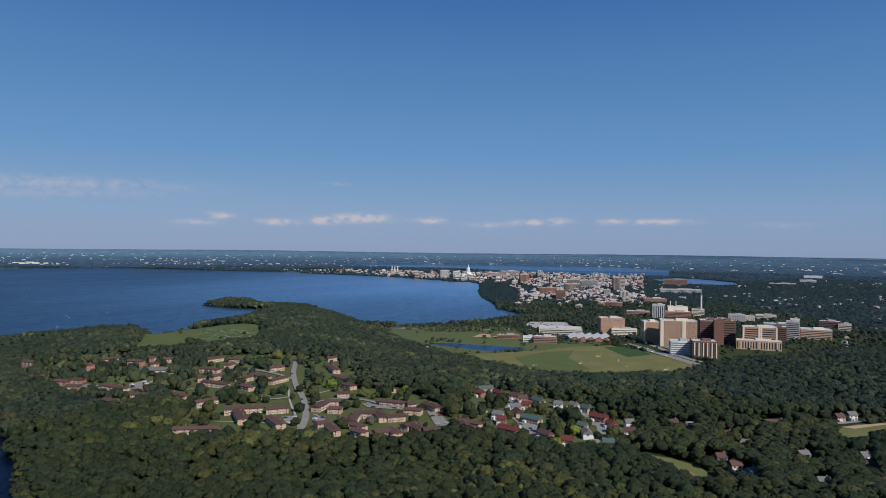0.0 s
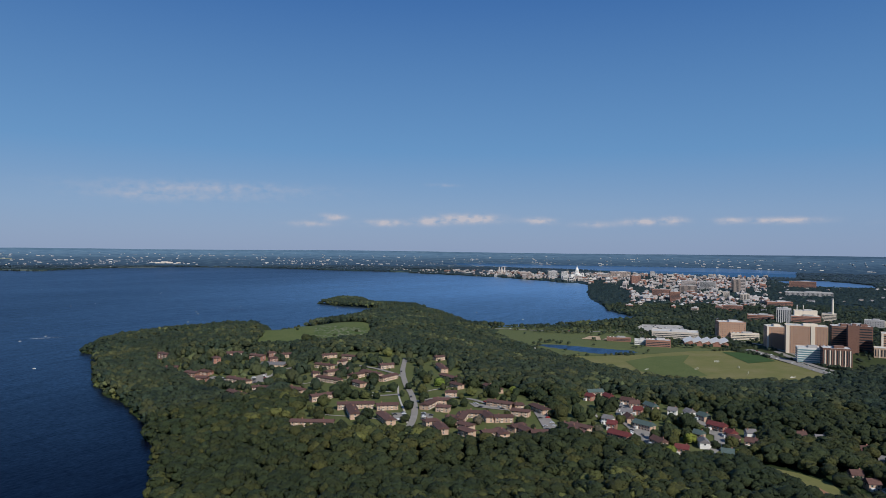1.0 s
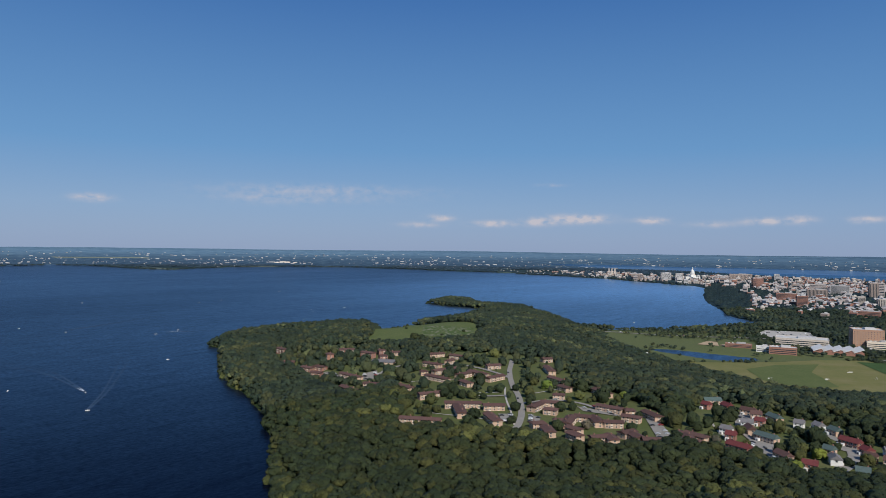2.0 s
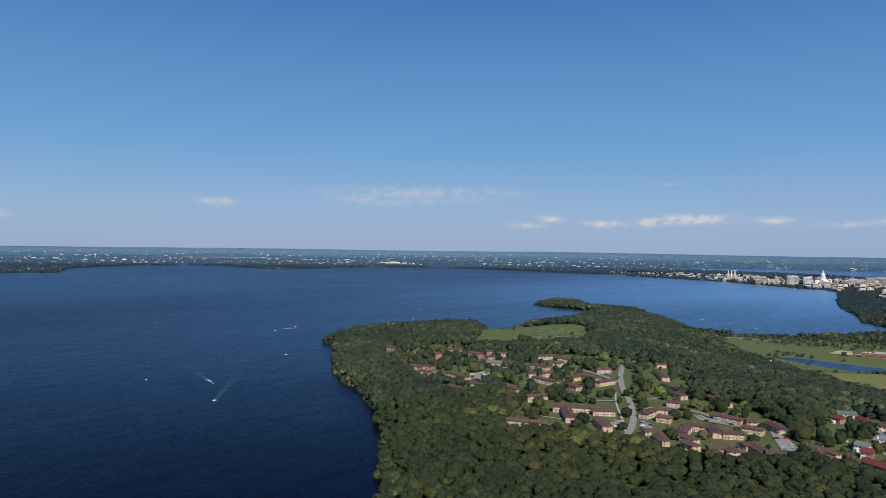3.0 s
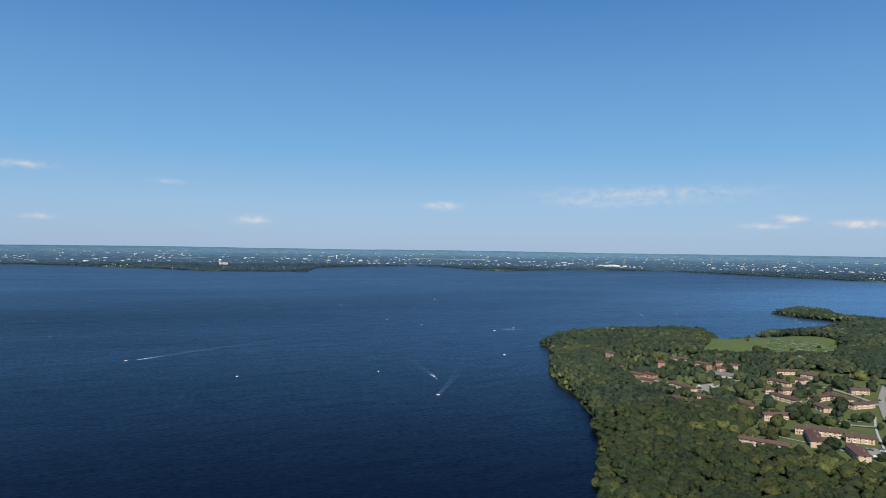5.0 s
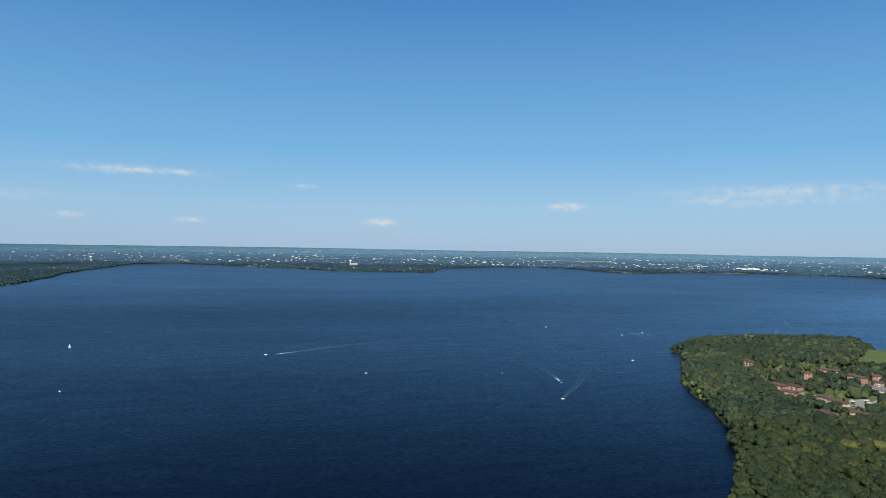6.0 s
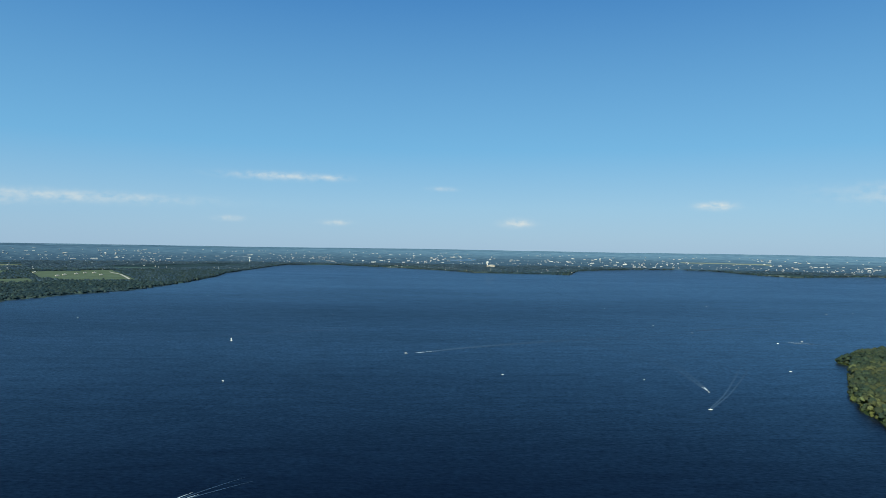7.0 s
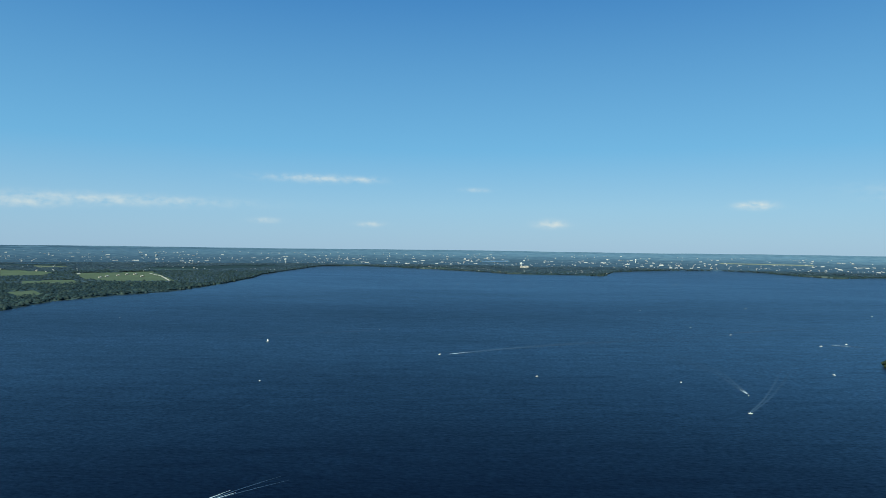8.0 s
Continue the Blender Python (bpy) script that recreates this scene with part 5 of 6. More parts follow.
def wake(line, w0, w1, fat=0.75, mat=None):
    """Two foam lines that spread behind a boat."""
    pts = []
    for (ax, ay), (bx, by) in zip(line, line[1:]):
        k = max(1, int(math.hypot(bx - ax, by - ay) / 12))
        pts += [(ax + (bx - ax) * i / k, ay + (by - ay) * i / k) for i in range(k)]
    pts = np.array(pts + [line[-1]], float)
    for _ in range(10):
        pts[1:-1] = (pts[:-2] + 2 * pts[1:-1] + pts[2:]) / 4
    t = np.gradient(pts, axis=0)
    t /= np.hypot(t[:, 0], t[:, 1])[:, None]
    side = np.stack([-t[:, 1], t[:, 0]], -1)
    u = np.linspace(0, 1, len(pts))[:, None]
    off, thick = w0 + (w1 - w0) * u, fat * (1 - u) + 0.2
    thick = thick * (0.65 + 0.5 * np.abs(np.sin(np.arange(len(pts)) * 1.7)))[:, None]
    for e in (-1, 1):
        a, b = pts + side * e * (off - thick), pts + side * e * (off + thick)
        n = len(pts)
        i = np.arange(n - 1)
        f = np.stack([i, i + 1, i + n + 1, i + n] if e > 0 else [i, i + n, i + n + 1, i + 1], -1)
        high = (0.3 if mat else 0.12) + 0.05 * (e > 0)
        v = np.concatenate([np.column_stack([a, np.full(n, high)]), np.column_stack([b, np.full(n, high)])])
        tagged(sheet("wake", v, f, mat or FOAM), "faint foam line of a boat's wake", "wake", kind="structure")


wake([(-689, 668), (-723, 687), (-832, 747), (-947, 771), (-1043, 768), (-1155, 738)], 1, 16, 1.0)
wake([(-610, 598), (-657, 669), (-741, 777), (-828, 884)], 1, 7, 0.8)
wake([(-1095, 411), (-1124, 511), (-1154, 697), (-1157, 927), (-1205, 1125)], 2, 8, 3.2)
wake([(-1209, 1134), (-1223, 1298), (-1238, 1480)], 2, 8, 3.4)
wake([(-1000, 1182), (-930, 1241), (-883, 1293)], 2, 7, 3.0)
wake([(-1445, 358), (-1431, 215), (-1405, 61), (-1367, -39)], 2, 7, 2.6)
wake([(-1002, 1180), (-985, 1194), (-965, 1211)], 0.3, 2.4, 1.0, SPRAY)
wake([(-1094, 407), (-1100, 425), (-1106, 450)], 0.3, 2.4, 1.0, SPRAY)
wake([(-689, 668), (-700, 674), (-712, 681)], 0.3, 2.0, 0.8, SPRAY)
wake([(-512, 4), (-519, 13), (-530, 29), (-546, 66)], 0.6, 6, 0.7)
wake([(-506, -6), (-519, 13), (-528, 26)], 0.4, 3.4, 0.9, SPRAY)


# ---------------------------------------------------------------- cars
def car_body():
    bm = bmesh.new()
    box(bm, 0, 0, 0.35, 4.5, 1.8, 0.6)
    v = box(bm, -0.2, 0, 0.93, 2.6, 1.66, 0.55)
    for q in v:
        if q.co.z > 1.2:
            q.co.x = q.co.x * 0.72 - 0.05
            q.co.y *= 0.86
    bmesh.ops.bevel(bm, geom=bm.edges[:], offset=0.09, segments=1, affect="EDGES")
    return bm


def car_kind(mat, word):
    root = tagged(new("car"), word + " car parked on the asphalt", "car", "parked cars")
    part("body", car_body(), mat, root)
    bm = bmesh.new()
    v = box(bm, -0.2, 0, 1.0, 2.5, 1.7, 0.36)
    for q in v:
        if q.co.z > 1.2:
            q.co.x = q.co.x * 0.8 - 0.04
            q.co.y *= 0.93
    part("glazing", bm, GLASS, root)
    for sx in (-1, 1):
        for sy in (-1, 1):
            bm = bmesh.new()
            bmesh.ops.create_cone(bm, cap_ends=True, segments=10, radius1=0.33, radius2=0.33, depth=0.22, matrix=pose(sx * 1.4, sy * 0.82, 0.33, 90))
            part("wheel", bm, RUBBER, root)
    return root


CARS = [car_kind(m, w) for m, w in zip(CAR_PAINT, ("white", "dark", "red", "silver"))]
spots = random.Random(5)
places = []
for name, outline in LOTS.items():
    (ax, ay), (bx, by), (cx, cy), (dx, dy) = outline[:4]
    rows = 9 if outline[0][1] > 1000 else 8 if name == "parking_lot_1" else 6
    for i in range(rows):
        for e in (0.18, 0.82):
            if spots.random() < 0.55:
                u = (i + 0.5) / rows
                px, py = ax + (dx - ax) * u, ay + (dy - ay) * u
                qx, qy = bx + (cx - bx) * u, by + (cy - by) * u
                turn = math.degrees(math.atan2(qy - py, qx - px))
                places.append((px + (qx - px) * e, py + (qy - py) * e, turn, 1.02 if py > 1000 else 0.62))
for name in ("road_1", "road_4", "road_5", "road_6", "road_7", "road_8"):
    line, width = ROADS[name]
    for (ax, ay), (bx, by) in zip(line, line[1:]):
        if spots.random() < 0.6:
            turn = math.degrees(math.atan2(by - ay, bx - ax))
            u, tr = spots.uniform(0.3, 0.7), radians(turn)
            places.append((ax + (bx - ax) * u - math.sin(tr) * width * 0.27, ay + (by - ay) * u + math.cos(tr) * width * 0.27, turn, 0.72))
for i in range(18):
    places.append((spots.uniform(215, 305), spots.uniform(1640, 1720), 20 + 90 * (i % 2), 0.82))
used = set()
for x, y, turn, lift in places:
    k = spots.choice((0, 0, 1, 1, 1, 2, 3, 3))
    m = pose(x, y, land_at(x, y) + lift, 0, 0, turn)
    if k in used:
        copy_thing(CARS[k], m)
    else:
        CARS[k].matrix_world = m
        used.add(k)


# ---------------------------------------------------------------- woods
rng = np.random.default_rng(7)


def crown_shape(level, seed, keep=-0.4):
    """A lumpy crown about 1 m in radius on its base, as arrays."""
    bm = bmesh.new()
    bmesh.ops.create_icosphere(bm, subdivisions=level, radius=1)
    gone = [f for f in bm.faces if f.calc_center_median().z < keep]
    bmesh.ops.delete(bm, geom=gone, context="FACES")
    own = random.Random(seed)
    for v in bm.verts:
        d = v.co.normalized()
        lobes = noise.noise(d * 1.6 + Vector((seed * 3.1, 0, 0))) * 0.5 + noise.noise(d * 3.7 + Vector((0, seed * 1.7, 0))) * 0.34
        v.co = d * (1 + lobes + own.uniform(-0.15, 0.15))
        v.co.z = v.co.z * 0.95 + 0.35
    bmesh.ops.triangulate(bm, faces=bm.faces[:])
    bm.verts.ensure_lookup_table()
    v = np.array([v.co[:] for v in bm.verts])
    bm.verts.index_update()
    f = np.array([[q.index for q in t.verts] for t in bm.faces])
    bm.free()
    return v, f


def clumped(count, level, seed, keep, sprays=0, size=0.1):
    """A crown of leafy clumps round a dome, 1 m in radius and 1.3 m high, with loose sprays between them."""
    g = np.random.default_rng(seed)
    core = crown_shape(1, seed + 7, -0.5)
    vs, fs, base = [(core[0] - (0, 0, 0.35)) * 0.86 + (0, 0, 0.36)], [core[1]], len(core[0])
    for k in range(count):
        h = 1 - (k + 0.5) / count * 1.06
        turn = k * 2.39996 + g.uniform(-0.4, 0.4)
        flat = math.sqrt(max(0.0, 1 - h * h))
        out = np.array([flat * math.cos(turn), flat * math.sin(turn), h])
        mid = out * np.array([0.54, 0.54, 0.47]) * g.uniform(0.88, 1.12) + np.array([0, 0, 0.36])
        bm = bmesh.new()
        bmesh.ops.create_icosphere(bm, subdivisions=level, radius=1)
        away = Vector(out)
        bmesh.ops.delete(bm, geom=[f for f in bm.faces if f.calc_center_median().normalized().dot(away) < keep and f.calc_center_median().z < 0.6], context="FACES")
        r = g.uniform(0.44, 0.6) * (9 / count) ** 0.25
        for v in bm.verts:
            d = v.co.normalized()
            v.co = d * r * (1 + 0.5 * noise.noise(d * 2.2 + Vector((seed, k, 0))) + g.uniform(-0.13, 0.13))
            v.co.z *= 0.85
        bm.verts.index_update()
        vs.append(np.array([v.co[:] for v in bm.verts]) + mid)
        fs.append(np.array([[q.index for q in t.verts] for t in bm.faces]) + base)
        base += len(bm.verts)
        bm.free()
    v, f = np.concatenate(vs), np.concatenate(fs)
    if sprays:
        pick = f[g.integers(0, len(f), sprays)]
        mid = v[pick].mean(1)
        out = mid - np.array([0, 0, 0.2])
        out /= np.linalg.norm(out, axis=1)[:, None]
        a, b = g.normal(size=(sprays, 3)), g.normal(size=(sprays, 3))
        tips = np.stack([mid + a * size * 0.6 + out * size * 0.6, mid + b * size * 0.6 + out * size * 0.8], 1).reshape(-1, 3)
        f = np.concatenate([f, np.column_stack([pick[:, 0], len(v) + np.arange(sprays * 2).reshape(-1, 2)])])
        v = np.concatenate([v, tips])
    return v, f


def plant(name, shapes, x, y, z, wide, tall, mat, label, category, soft=False):
    """Many crowns as one object."""
    kind = rng.integers(0, len(shapes), len(x))
    turn = rng.uniform(0, 2 * np.pi, len(x))
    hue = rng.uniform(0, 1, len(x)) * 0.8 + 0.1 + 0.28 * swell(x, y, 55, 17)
    hue = np.clip(hue - 0.38 * smooth((x - 150) / 320), 0, 1)     # the eastern woods' shade put into the crowns as a darker hue
    vs, fs, hs, base = [], [], [], 0
    scale = shrink(x, y)
    for k, (v, f) in enumerate(shapes):
        i = np.where(kind == k)[0]
        if not len(i):
            continue
        c, s = np.cos(turn[i])[:, None], np.sin(turn[i])[:, None]
        px = (v[None, :, 0] * c - v[None, :, 1] * s) * wide[i][:, None]
        py = (v[None, :, 0] * s + v[None, :, 1] * c) * wide[i][:, None]
        pz = v[None, :, 2] * tall[i][:, None]
        ex, ey, ez = drawn_in(x[i], y[i], z[i])
        sc = scale[i][:, None]
        p = np.stack([px * sc + ex[:, None], py * sc + ey[:, None], pz * sc + ez[:, None]], -1)
        fs.append((f[None] + (np.arange(len(i)) * len(v))[:, None, None] + base).reshape(-1, 3))
        vs.append(p.reshape(-1, 3))
        hs.append(np.repeat(hue[i], len(v)))
        base += p.shape[0] * p.shape[1]
    ob = sheet(name, np.concatenate(vs), np.concatenate(fs), mat, soft)
    a = ob.data.attributes.new("own", "FLOAT", "POINT")
    a.data.foreach_set("value", np.concatenate(hs).astype(np.float32))
    return tagged(ob, label, category, kind="stuff")


def sow(gap, x0, x1, y0, y1):
    xs, ys = np.meshgrid(np.arange(x0, x1, gap), np.arange(y0, y1, gap))
    x, y = xs.ravel() + rng.uniform(-0.42, 0.42, xs.size) * gap, ys.ravel() + rng.uniform(-0.42, 0.42, xs.size) * gap
    return x, y


def off_buildings(x, y, reach=(0.0, 6.0, 11.0), room=3.0):
    """Clear of the homes, and of the open lawns on the side of the lake road."""
    ok = np.ones(len(x), bool)
    d = np.hypot(x, y)
    for cx, cy, hl, hd, tr in BUILT:
        for r in (0.0, 10.0, 20.0) if cx > 205 and cy < 760 else reach:
            px, py = x + x / d * r - cx, y + y / d * r - cy
            u = px * math.cos(tr) + py * math.sin(tr)
            v = -px * math.sin(tr) + py * math.cos(tr)
            ok &= ~((np.abs(u) < hl + room) & (np.abs(v) < hd + room))
    return ok


def off_roads(x, y, room):
    ok = np.ones(len(x), bool)
    for line, width in ROADS.values():
        ok &= far_from_line(x, y, line) > width / 2 + room
    for outline in LOTS.values():
        ok &= inside_by(x, y, np.array(outline, float)) < -room
    return ok


def off_line(x, y):
    return np.minimum.reduce([far_from_line(x, y, line) for line, width in ROADS.values()])


OPEN = (MEADOW_EDGE, FIELD_EDGE, LOT_EDGE, OVAL_EDGE, LAWN_EDGE)
x, y = sow(8.4, -860, 1000, 280, 2330)
az, far = np.degrees(np.arctan2(-x, y)), np.hypot(x, y)
edge = shore(x, y)
ok = (edge > 1.5) & (az > -37) & (az < 43) & (far > 385)
x, y, az, far, edge = (q[ok] for q in (x, y, az, far, edge))
chance = np.ones(len(x))
for p in (HOMES, EAST_HOMES, WEST_HOMES):
    chance = np.where(inside_by(x, y, p) > -2, np.where(p is HOMES, 0.22, np.where(p is WEST_HOMES, 0.46, 0.36)), chance)
in_marsh = inside_by(x, y, MARSH_EDGE) > 0
by_water = (-inside_by(x, y, LAKE) < 38) & (swell(x, y, 30, 9) > -0.45)
by_pond = (-inside_by(x, y, POND) < 22) & (swell(x, y, 26, 9) > 0.1)
chance = np.where(in_marsh, np.where(by_water, 0.75, np.where(by_pond, 0.4, 0.012)), chance)
chance = np.where(inside_by(x, y, CAMPUS_EDGE) > 0, np.where(y > 1330, 0.36, 0.14), chance)
low = inside_by(x, y, LOW)
chance = np.where((low > 60) & (far > 1500), 0.4, chance)
ok = rng.uniform(0, 1, len(x)) < chance
for p in OPEN:
    ok &= inside_by(x, y, p) < -3 + 22 * np.clip(swell(x, y, 26, 15) - 0.52, 0, 1)
ok &= off_roads(x, y, 2.5) & off_buildings(x, y)
x, y, az, far, edge = (q[ok] for q in (x, y, az, far, edge))
low = inside_by(x, y, LOW)
town_tree = np.maximum.reduce([inside_by(x, y, p) for p in (HOMES, EAST_HOMES, WEST_HOMES)]) > 0
wide = (3.6 + 4.4 * rng.uniform(0, 1, len(x)) ** 1.5) * (1 + 0.14 * swell(x, y, 90, 11))
stem = rng.uniform(6.0, 8.6, len(x)) + 2.0 * swell(x, y, 70, 12)
stem *= np.clip(edge / 10, 0.12, 1)
# lower at the borders of the clearings, and where they stand by roads and homes
for p in (HOMES, EAST_HOMES, WEST_HOMES, FIELD_EDGE, OVAL_EDGE, LAWN_EDGE, MEADOW_EDGE):
    stem *= np.clip(-inside_by(x, y, p) / 20, 0.12, 1)
stem *= np.clip(off_line(x, y) / 20, 0.2, 1)
# only scrub and young trees on the slope below the meadow
shut = np.maximum.reduce([inside_by(x + x / far * k, y + y / far * k, p) for k in (12, 24, 36) for p in (HOMES, EAST_HOMES, WEST_HOMES)]) > 0
stem = np.where(shut & (far < 900), stem * 0.33, stem)
below = np.maximum.reduce([inside_by(x + x / far * k, y + y / far * k, MEADOW_EDGE) for k in (20, 40, 60, 80)]) > -4
stem, wide = np.where(below, stem * 0.15, stem), np.where(below, wide * 0.62, wide)
tall = np.minimum(wide, 6.0) * rng.uniform(0.85, 1.15, len(x))
wide = np.where(town_tree, wide * rng.uniform(0.5, 1.05, len(x)), wide)
stem = np.where(town_tree, 1.4, np.where(low > 0, stem * 0.35, stem))
tall = np.where(town_tree, wide * rng.uniform(1.1, 1.6, len(x)), tall)
small = np.where((low > 0) & (far < 1650), 0.62, 1.0)
wide, tall = wide * small, tall * small
z = land(x, y)

NEAR = [clumped(14, 2, s, 0.15, 600, 0.08) for s in (1, 2, 3, 4, 5)]
MID = [clumped(9, 1, s + 20, 0.2, 120, 0.11) for s in range(7)]
SOME = [clumped(6, 1, s + 40, 0.4, 16, 0.16) for s in range(6)]
SHORE = [clumped(3, 1, s + 50, 0.55) for s in range(6)]
FAR = [crown_shape(1, s + 60, -0.3) for s in range(6)]
TINY = [crown_shape(1, s + 80, 0.25) for s in range(6)]


def trunk_mesh():
    """A tapered trunk 1 m high that forks into three limbs."""
    bm = bmesh.new()
    rod(bm, 0, 0, 0, 0.42, 0.28, 0.62, 7)
    for k in range(3):
        m = Matrix.Translation((0, 0, 0.58)) @ Euler((0.35, 0, k * 2.1)).to_matrix().to_4x4()
        rod(bm, 0, 0, 0, 0.20, 0.08, 0.5, 5, m)
    me = bpy.data.meshes.new("trunk")
    bm.to_mesh(me)
    bm.free()
    me.materials.append(BARK)
    return me


TRUNK = trunk_mesh()


def crown_mesh(shape, mat):
    o = sheet("crown", *shape, mat, True)
    me = o.data
    bpy.data.objects.remove(o)
    return me


CROWNS = [crown_mesh(q, LEAVES_OWN) for q in NEAR]
LIGHT_CROWNS = [crown_mesh(q, LEAVES_OWN) for q in MID]
RARE_CROWNS = [crown_mesh(MID[k], m) for k, m in enumerate((LEAVES_LIME, LEAVES_DULL, LEAVES_PURPLE))]


def tree(x, y, z, wide, tall, stem, crown, label, group):
    root = new("tree")
    root.matrix_world = pose(x, y, z, 0, 0, float(rng.uniform(0, 360)))
    tagged(root, label, "tree", group)
    share("crown", crown, root, Matrix.Translation((0, 0, stem)) @ Matrix.Diagonal((wide, wide, tall, 1)))
    share("trunk", TRUNK, root, Matrix.Translation((0, 0, -1)) @ Matrix.Diagonal((wide / 6, wide / 6, stem + 3, 1)))
    return root


# trees of the lawns and streets: place, radius, kind of leaf
LAWN_TREES = [(-212, 636, 4.5, 0), (-168, 616, 6.8, 0), (-170, 601, 5.2, 0), (-214, 706, 5.6, 0), (-244, 706, 4.6, 0), (-262, 709, 5.0, 0), (-193, 697, 4.8, 0), (-205, 777, 8.6, 0), (-173, 740, 6.3, 0), (-138, 661, 5.6, 0), (-224, 698, 5.4, 0), (-234, 796, 4.8, 0), (-260, 740, 2.6, 0), (-187, 722, 2.5, 0)]
LAWN_TREES += [(-87, 776, 9.5, 0), (-84, 732, 6.4, 0), (-96, 672, 6.0, 0), (-88, 606, 5.6, 0), (-85, 682, 4.6, 0), (-21, 674, 4.0, 0), (-44, 793, 8.6, 0), (-40, 759, 5.1, 1), (-64, 618, 5.2, 2), (-25, 622, 5.2, 0), (15, 622, 3.4, 3), (2, 658, 4.0, 0), (11, 667, 4.2, 2), (65, 644, 5.0, 0), (101, 602, 8.0, 0)]
LAWN_TREES += [(122, 633, 9.0, 0), (116, 588, 5.6, 1), (94, 552, 5.0, 1), (133, 577, 4.2, 0), (95, 691, 3.8, 0), (30, 643, 5.4, 0), (52, 702, 7.6, 0), (114, 663, 4.5, 0), (147, 559, 3.8, 1), (43, 606, 4.6, 2), (-157, 752, 4.8, 0), (-142, 747, 5.6, 0), (-126, 776, 6.8, 1), (-144, 793, 6.0, 0), (-323, 726, 6.6, 0)]
LAWN_TREES += [(-330, 791, 6.6, 0), (-318, 803, 6.8, 0), (-432, 862, 7.0, 0), (-376, 778, 4.6, 0), (-434, 848, 6.0, 0), (-485, 907, 8.0, 0), (-234, 965, 8.0, 0), (-238, 894, 8.0, 0), (-152, 812, 6.8, 0), (-131, 706, 4.8, 0)]
LEAF_WORDS = ("round dark green tree on the lawns between the homes", "lime-green young tree among the homes", "thin brownish-grey crowned tree among the homes", "dark purple-leaved tree beside the homes")
for k, (tx, ty, tw, leaf) in enumerate(LAWN_TREES):
    tree(tx, ty, land_at(tx, ty), tw, tw * 1.15, tw * 0.25, RARE_CROWNS[leaf - 1] if leaf else LIGHT_CROWNS[k % 7], LEAF_WORDS[leaf], "trees of the lawns")
# the nearest trees of the woods, one by one
order = np.argsort(far)
first = order[:300]
for i in first:
    tree(float(x[i]), float(y[i]), float(z[i]), float(wide[i]), float(tall[i]), float(stem[i]), CROWNS[int(rng.integers(0, 5))], "broad leafy deciduous tree in the near woods", "trees of the near woods")
for k, (tx, ty, tw) in enumerate(((-398, 1072, 8.5), (-388, 1080, 6.5), (-315, 1228, 7.5), (-322, 1221, 5.0), (-495, 1112, 4.0), (-420, 1120, 3.4), (-350, 1200, 3.2), (-372, 1140, 3.0), (-455, 1180, 3.0))):
    tree(tx, ty, land_at(tx, ty), tw, tw * 1.1, tw * 0.25, LIGHT_CROWNS[k % 7], "round dark green tree standing alone in the meadow", "trees of the meadow")
rest = np.ones(len(x), bool)
rest[first] = False


def some(mask, name, shapes, mat, label):
    plant(name, shapes, x[mask], y[mask], z[mask] + stem[mask], wide[mask], tall[mask], mat, label, "woods", True)


def tufts(mask, name, shapes, count, mat, label):
    """Lesser crowns that crowd round the great ones."""
    i = np.repeat(np.where(mask)[0], count)
    t, r = rng.uniform(0, 2 * np.pi, len(i)), wide[i] * rng.uniform(0.75, 1.15, len(i))
    w = wide[i] * rng.uniform(0.35, 0.6, len(i))
    plant(name, shapes, x[i] + r * np.cos(t), y[i] + r * np.sin(t), z[i] + stem[i] + tall[i] * rng.uniform(0.0, 0.5, len(i)), w, w * rng.uniform(0.8, 1.2, len(i)), mat, label, "woods", True)


deep = rest & ~town_tree & (edge > 6) & (off_line(x, y) > 14)
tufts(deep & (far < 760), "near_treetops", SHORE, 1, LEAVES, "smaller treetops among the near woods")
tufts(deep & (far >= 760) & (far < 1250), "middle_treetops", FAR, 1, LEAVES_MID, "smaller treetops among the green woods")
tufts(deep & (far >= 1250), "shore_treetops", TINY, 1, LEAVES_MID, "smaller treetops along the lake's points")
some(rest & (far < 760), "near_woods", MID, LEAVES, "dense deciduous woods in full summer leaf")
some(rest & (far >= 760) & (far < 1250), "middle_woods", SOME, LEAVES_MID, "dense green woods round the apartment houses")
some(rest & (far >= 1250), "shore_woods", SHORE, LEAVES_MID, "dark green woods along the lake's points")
# low brush that hangs over the water along the wooded bank
bank = np.array(BANK + POINT, float)
pts = []
for p, q in zip(bank[2:], bank[3:]):
    k = int(np.hypot(*(q - p)) / 3.2)
    nrm = np.array([-(q - p)[1], (q - p)[0]]) / np.hypot(*(q - p))
    pts.append(p + (q - p) * rng.uniform(0, 1, (k, 1)) - nrm * rng.uniform(-14, 14, (k, 1)))
pts = np.concatenate(pts)
bx, by = pts[:, 0], pts[:, 1]
near_edge = shore(bx, by)
ok = (near_edge > -1.0) & (near_edge < 9)
bx, by = bx[ok], by[ok]
wide_b = rng.uniform(2.0, 4.2, len(bx))
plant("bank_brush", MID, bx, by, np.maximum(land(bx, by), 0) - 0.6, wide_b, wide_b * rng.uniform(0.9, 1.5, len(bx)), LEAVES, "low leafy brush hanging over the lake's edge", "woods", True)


def clear_of(x, y, room):
    ok = np.ones(len(x), bool)
    for p in WEST_FIELDS:
        ok &= inside_by(x, y, np.array(p, float)) < -room
    return ok


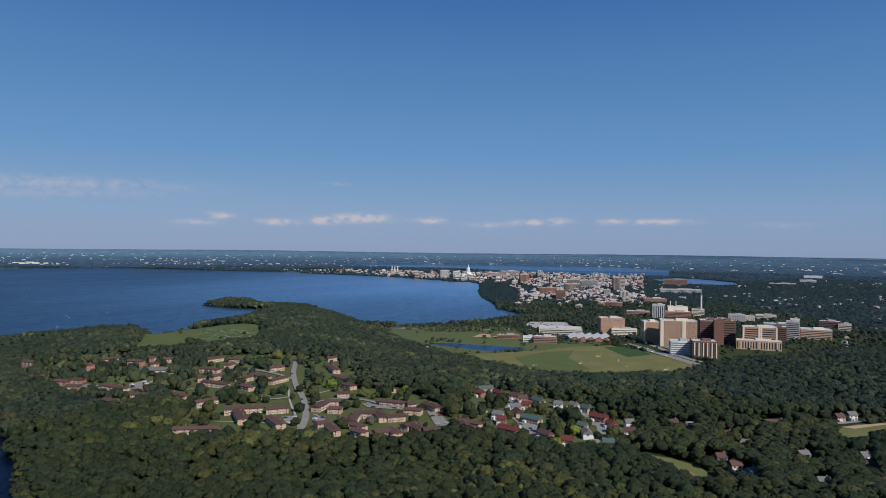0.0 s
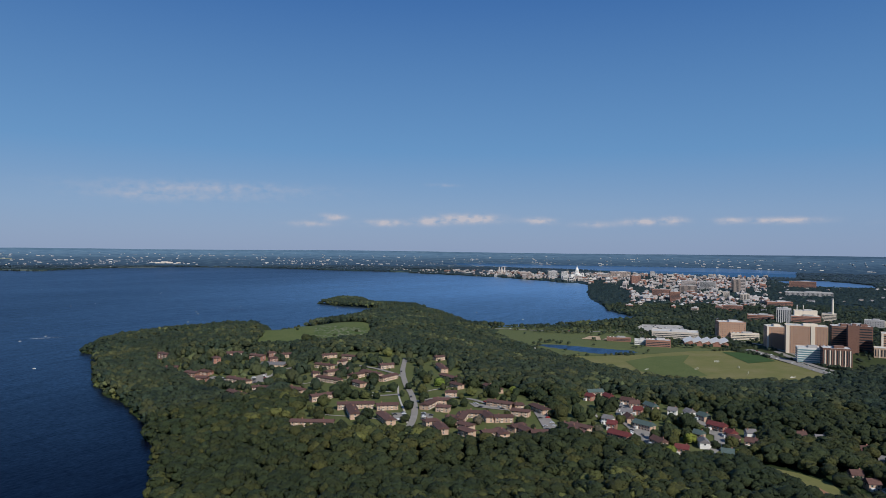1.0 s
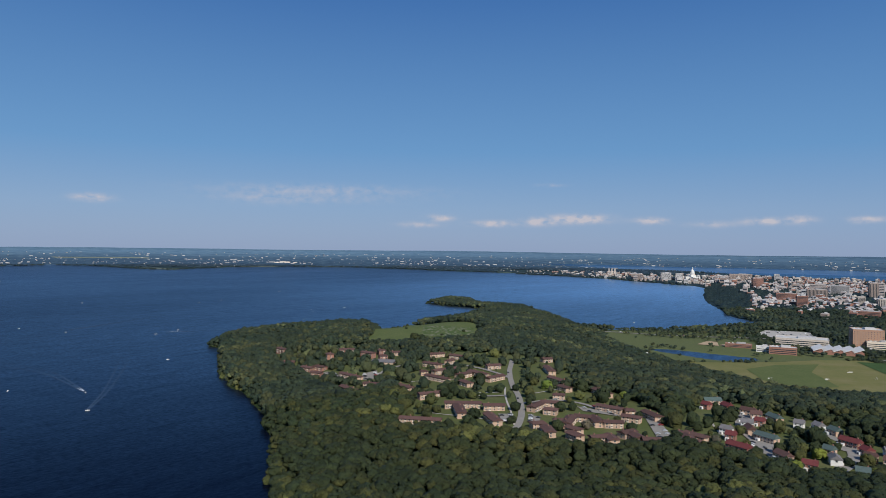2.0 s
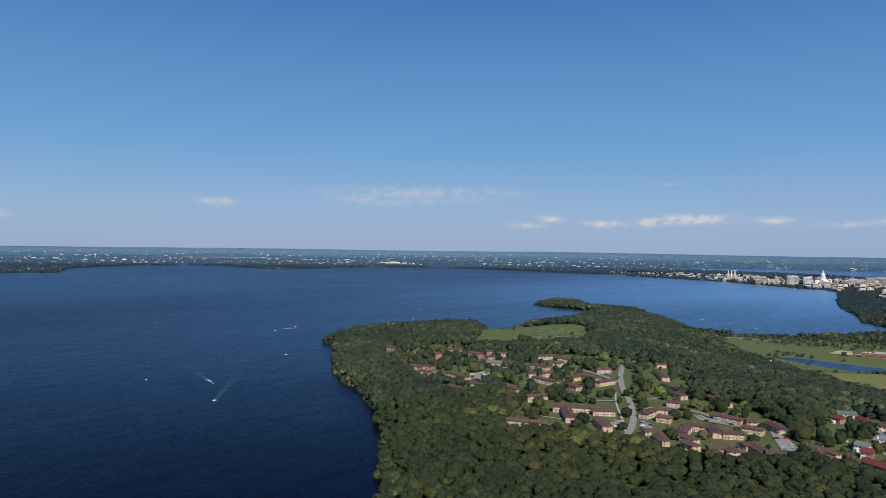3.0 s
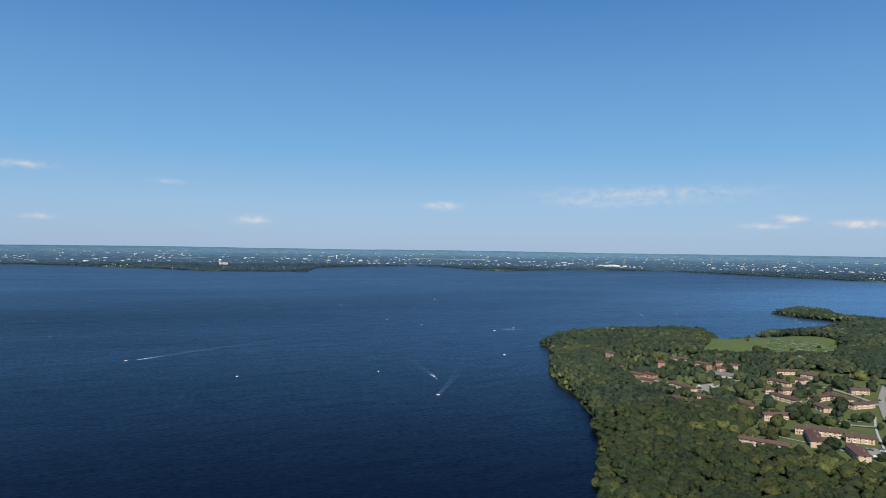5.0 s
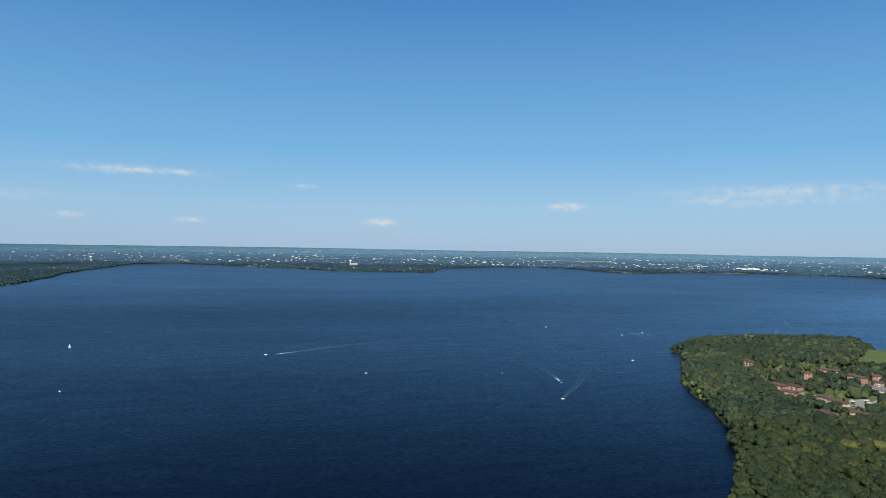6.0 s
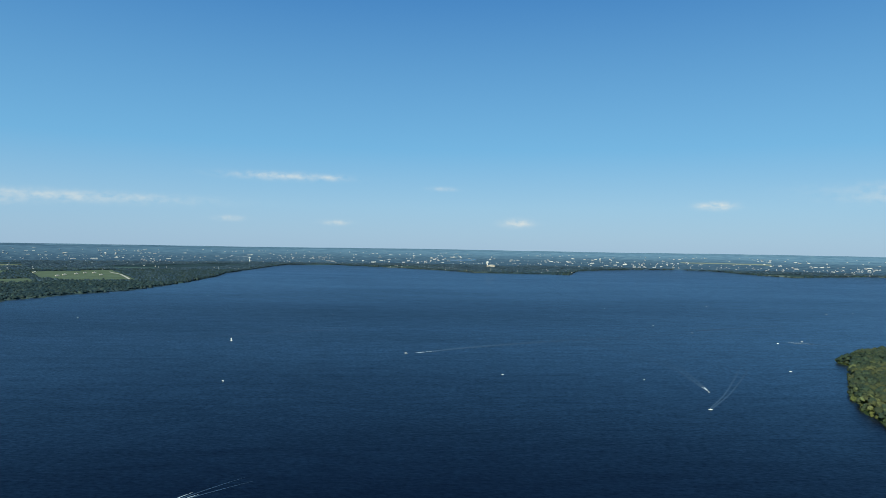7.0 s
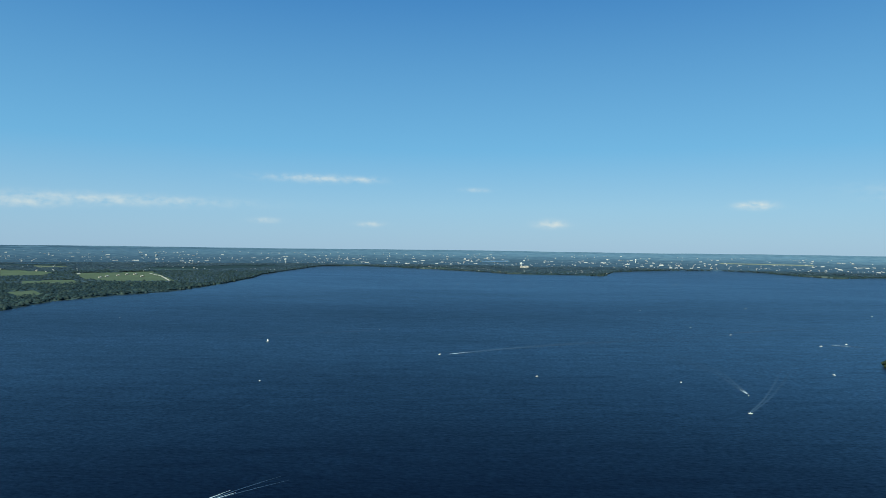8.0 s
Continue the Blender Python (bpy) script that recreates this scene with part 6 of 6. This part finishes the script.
# woods and street trees of the town, the suburbs and the far shores, in clumps
a, far = np.radians(rng.uniform(-38, -3, 46000)), np.sqrt(rng.uniform(1450 ** 2, 4700 ** 2, 46000))
b, more = np.radians(rng.uniform(80, 107, 24000)), np.sqrt(rng.uniform(1900 ** 2, 4700 ** 2, 24000))
a, far = np.concatenate([a, b]), np.concatenate([far, more])
x, y = -np.sin(a) * far, np.cos(a) * far
edge = shore(x, y)
low = inside_by(x, y, LOW)
town = (np.degrees(a) > -16) & (low > 0) & (far > 2200)
chance = np.where(town, 0.85, 0.8)
ok = (edge > 8) & clear_of(x, y, 5) & ~((far < 2330) & (x > -860) & (x < 1000)) & (rng.uniform(0, 1, len(x)) < chance)
x, y, far, edge = (q[ok] for q in (x, y, far, edge))
wide = np.minimum(rng.uniform(5.2, 9.5, len(x)), 4.5 + np.clip(edge, 0, 40) * 0.4)
tall = wide * rng.uniform(0.8, 1.2, len(x))
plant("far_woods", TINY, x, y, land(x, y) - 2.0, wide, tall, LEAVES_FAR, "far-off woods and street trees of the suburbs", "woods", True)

a, far = np.radians(rng.uniform(-38, 107, 100000)), 3300 * (6600 / 3300) ** rng.uniform(0, 1, 100000)
x, y = -np.sin(a) * far, np.cos(a) * far
edge = shore(x, y)
built_up = (np.degrees(a) > -16) & (np.degrees(a) < 5) & (far < 5400)
open_land = (swell(x, y, 420, 31) > 0.45) & (far > 4200)
ok = (edge > 8) & clear_of(x, y, 5) & ~built_up & ~open_land & ((far > 4300) | (x < -1500))
x, y, far, edge = (q[ok] for q in (x, y, far, edge))
wide = np.minimum(rng.uniform(5, 9.5, len(x)), 4.5 + np.clip(edge, 0, 40) * 0.4) * (1 + np.clip(far - 5000, 0, 4000) / 5000)
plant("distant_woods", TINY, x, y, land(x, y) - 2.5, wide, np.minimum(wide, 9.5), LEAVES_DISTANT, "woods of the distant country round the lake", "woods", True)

# a thick fringe of trees along the far shores
shore_line = np.array(BAY[10:] + NORTH + WEST[:19], float)
pts = []
for p, q in zip(shore_line, shore_line[1:]):
    k = int(np.hypot(*(q - p)) / 8)
    t = rng.uniform(0, 1, k)[:, None]
    nrm = np.array([-(q - p)[1], (q - p)[0]]) / np.hypot(*(q - p))
    pts.append(p + (q - p) * t - nrm * rng.uniform(-60, 60, (k, 1)))
pts = np.concatenate(pts)
x, y = pts[:, 0], pts[:, 1]
edge = shore(x, y)
ok = (edge > 7) & (edge < 60) & (x < 140)
x, y = x[ok], y[ok]
wide = rng.uniform(6, 10, len(x))
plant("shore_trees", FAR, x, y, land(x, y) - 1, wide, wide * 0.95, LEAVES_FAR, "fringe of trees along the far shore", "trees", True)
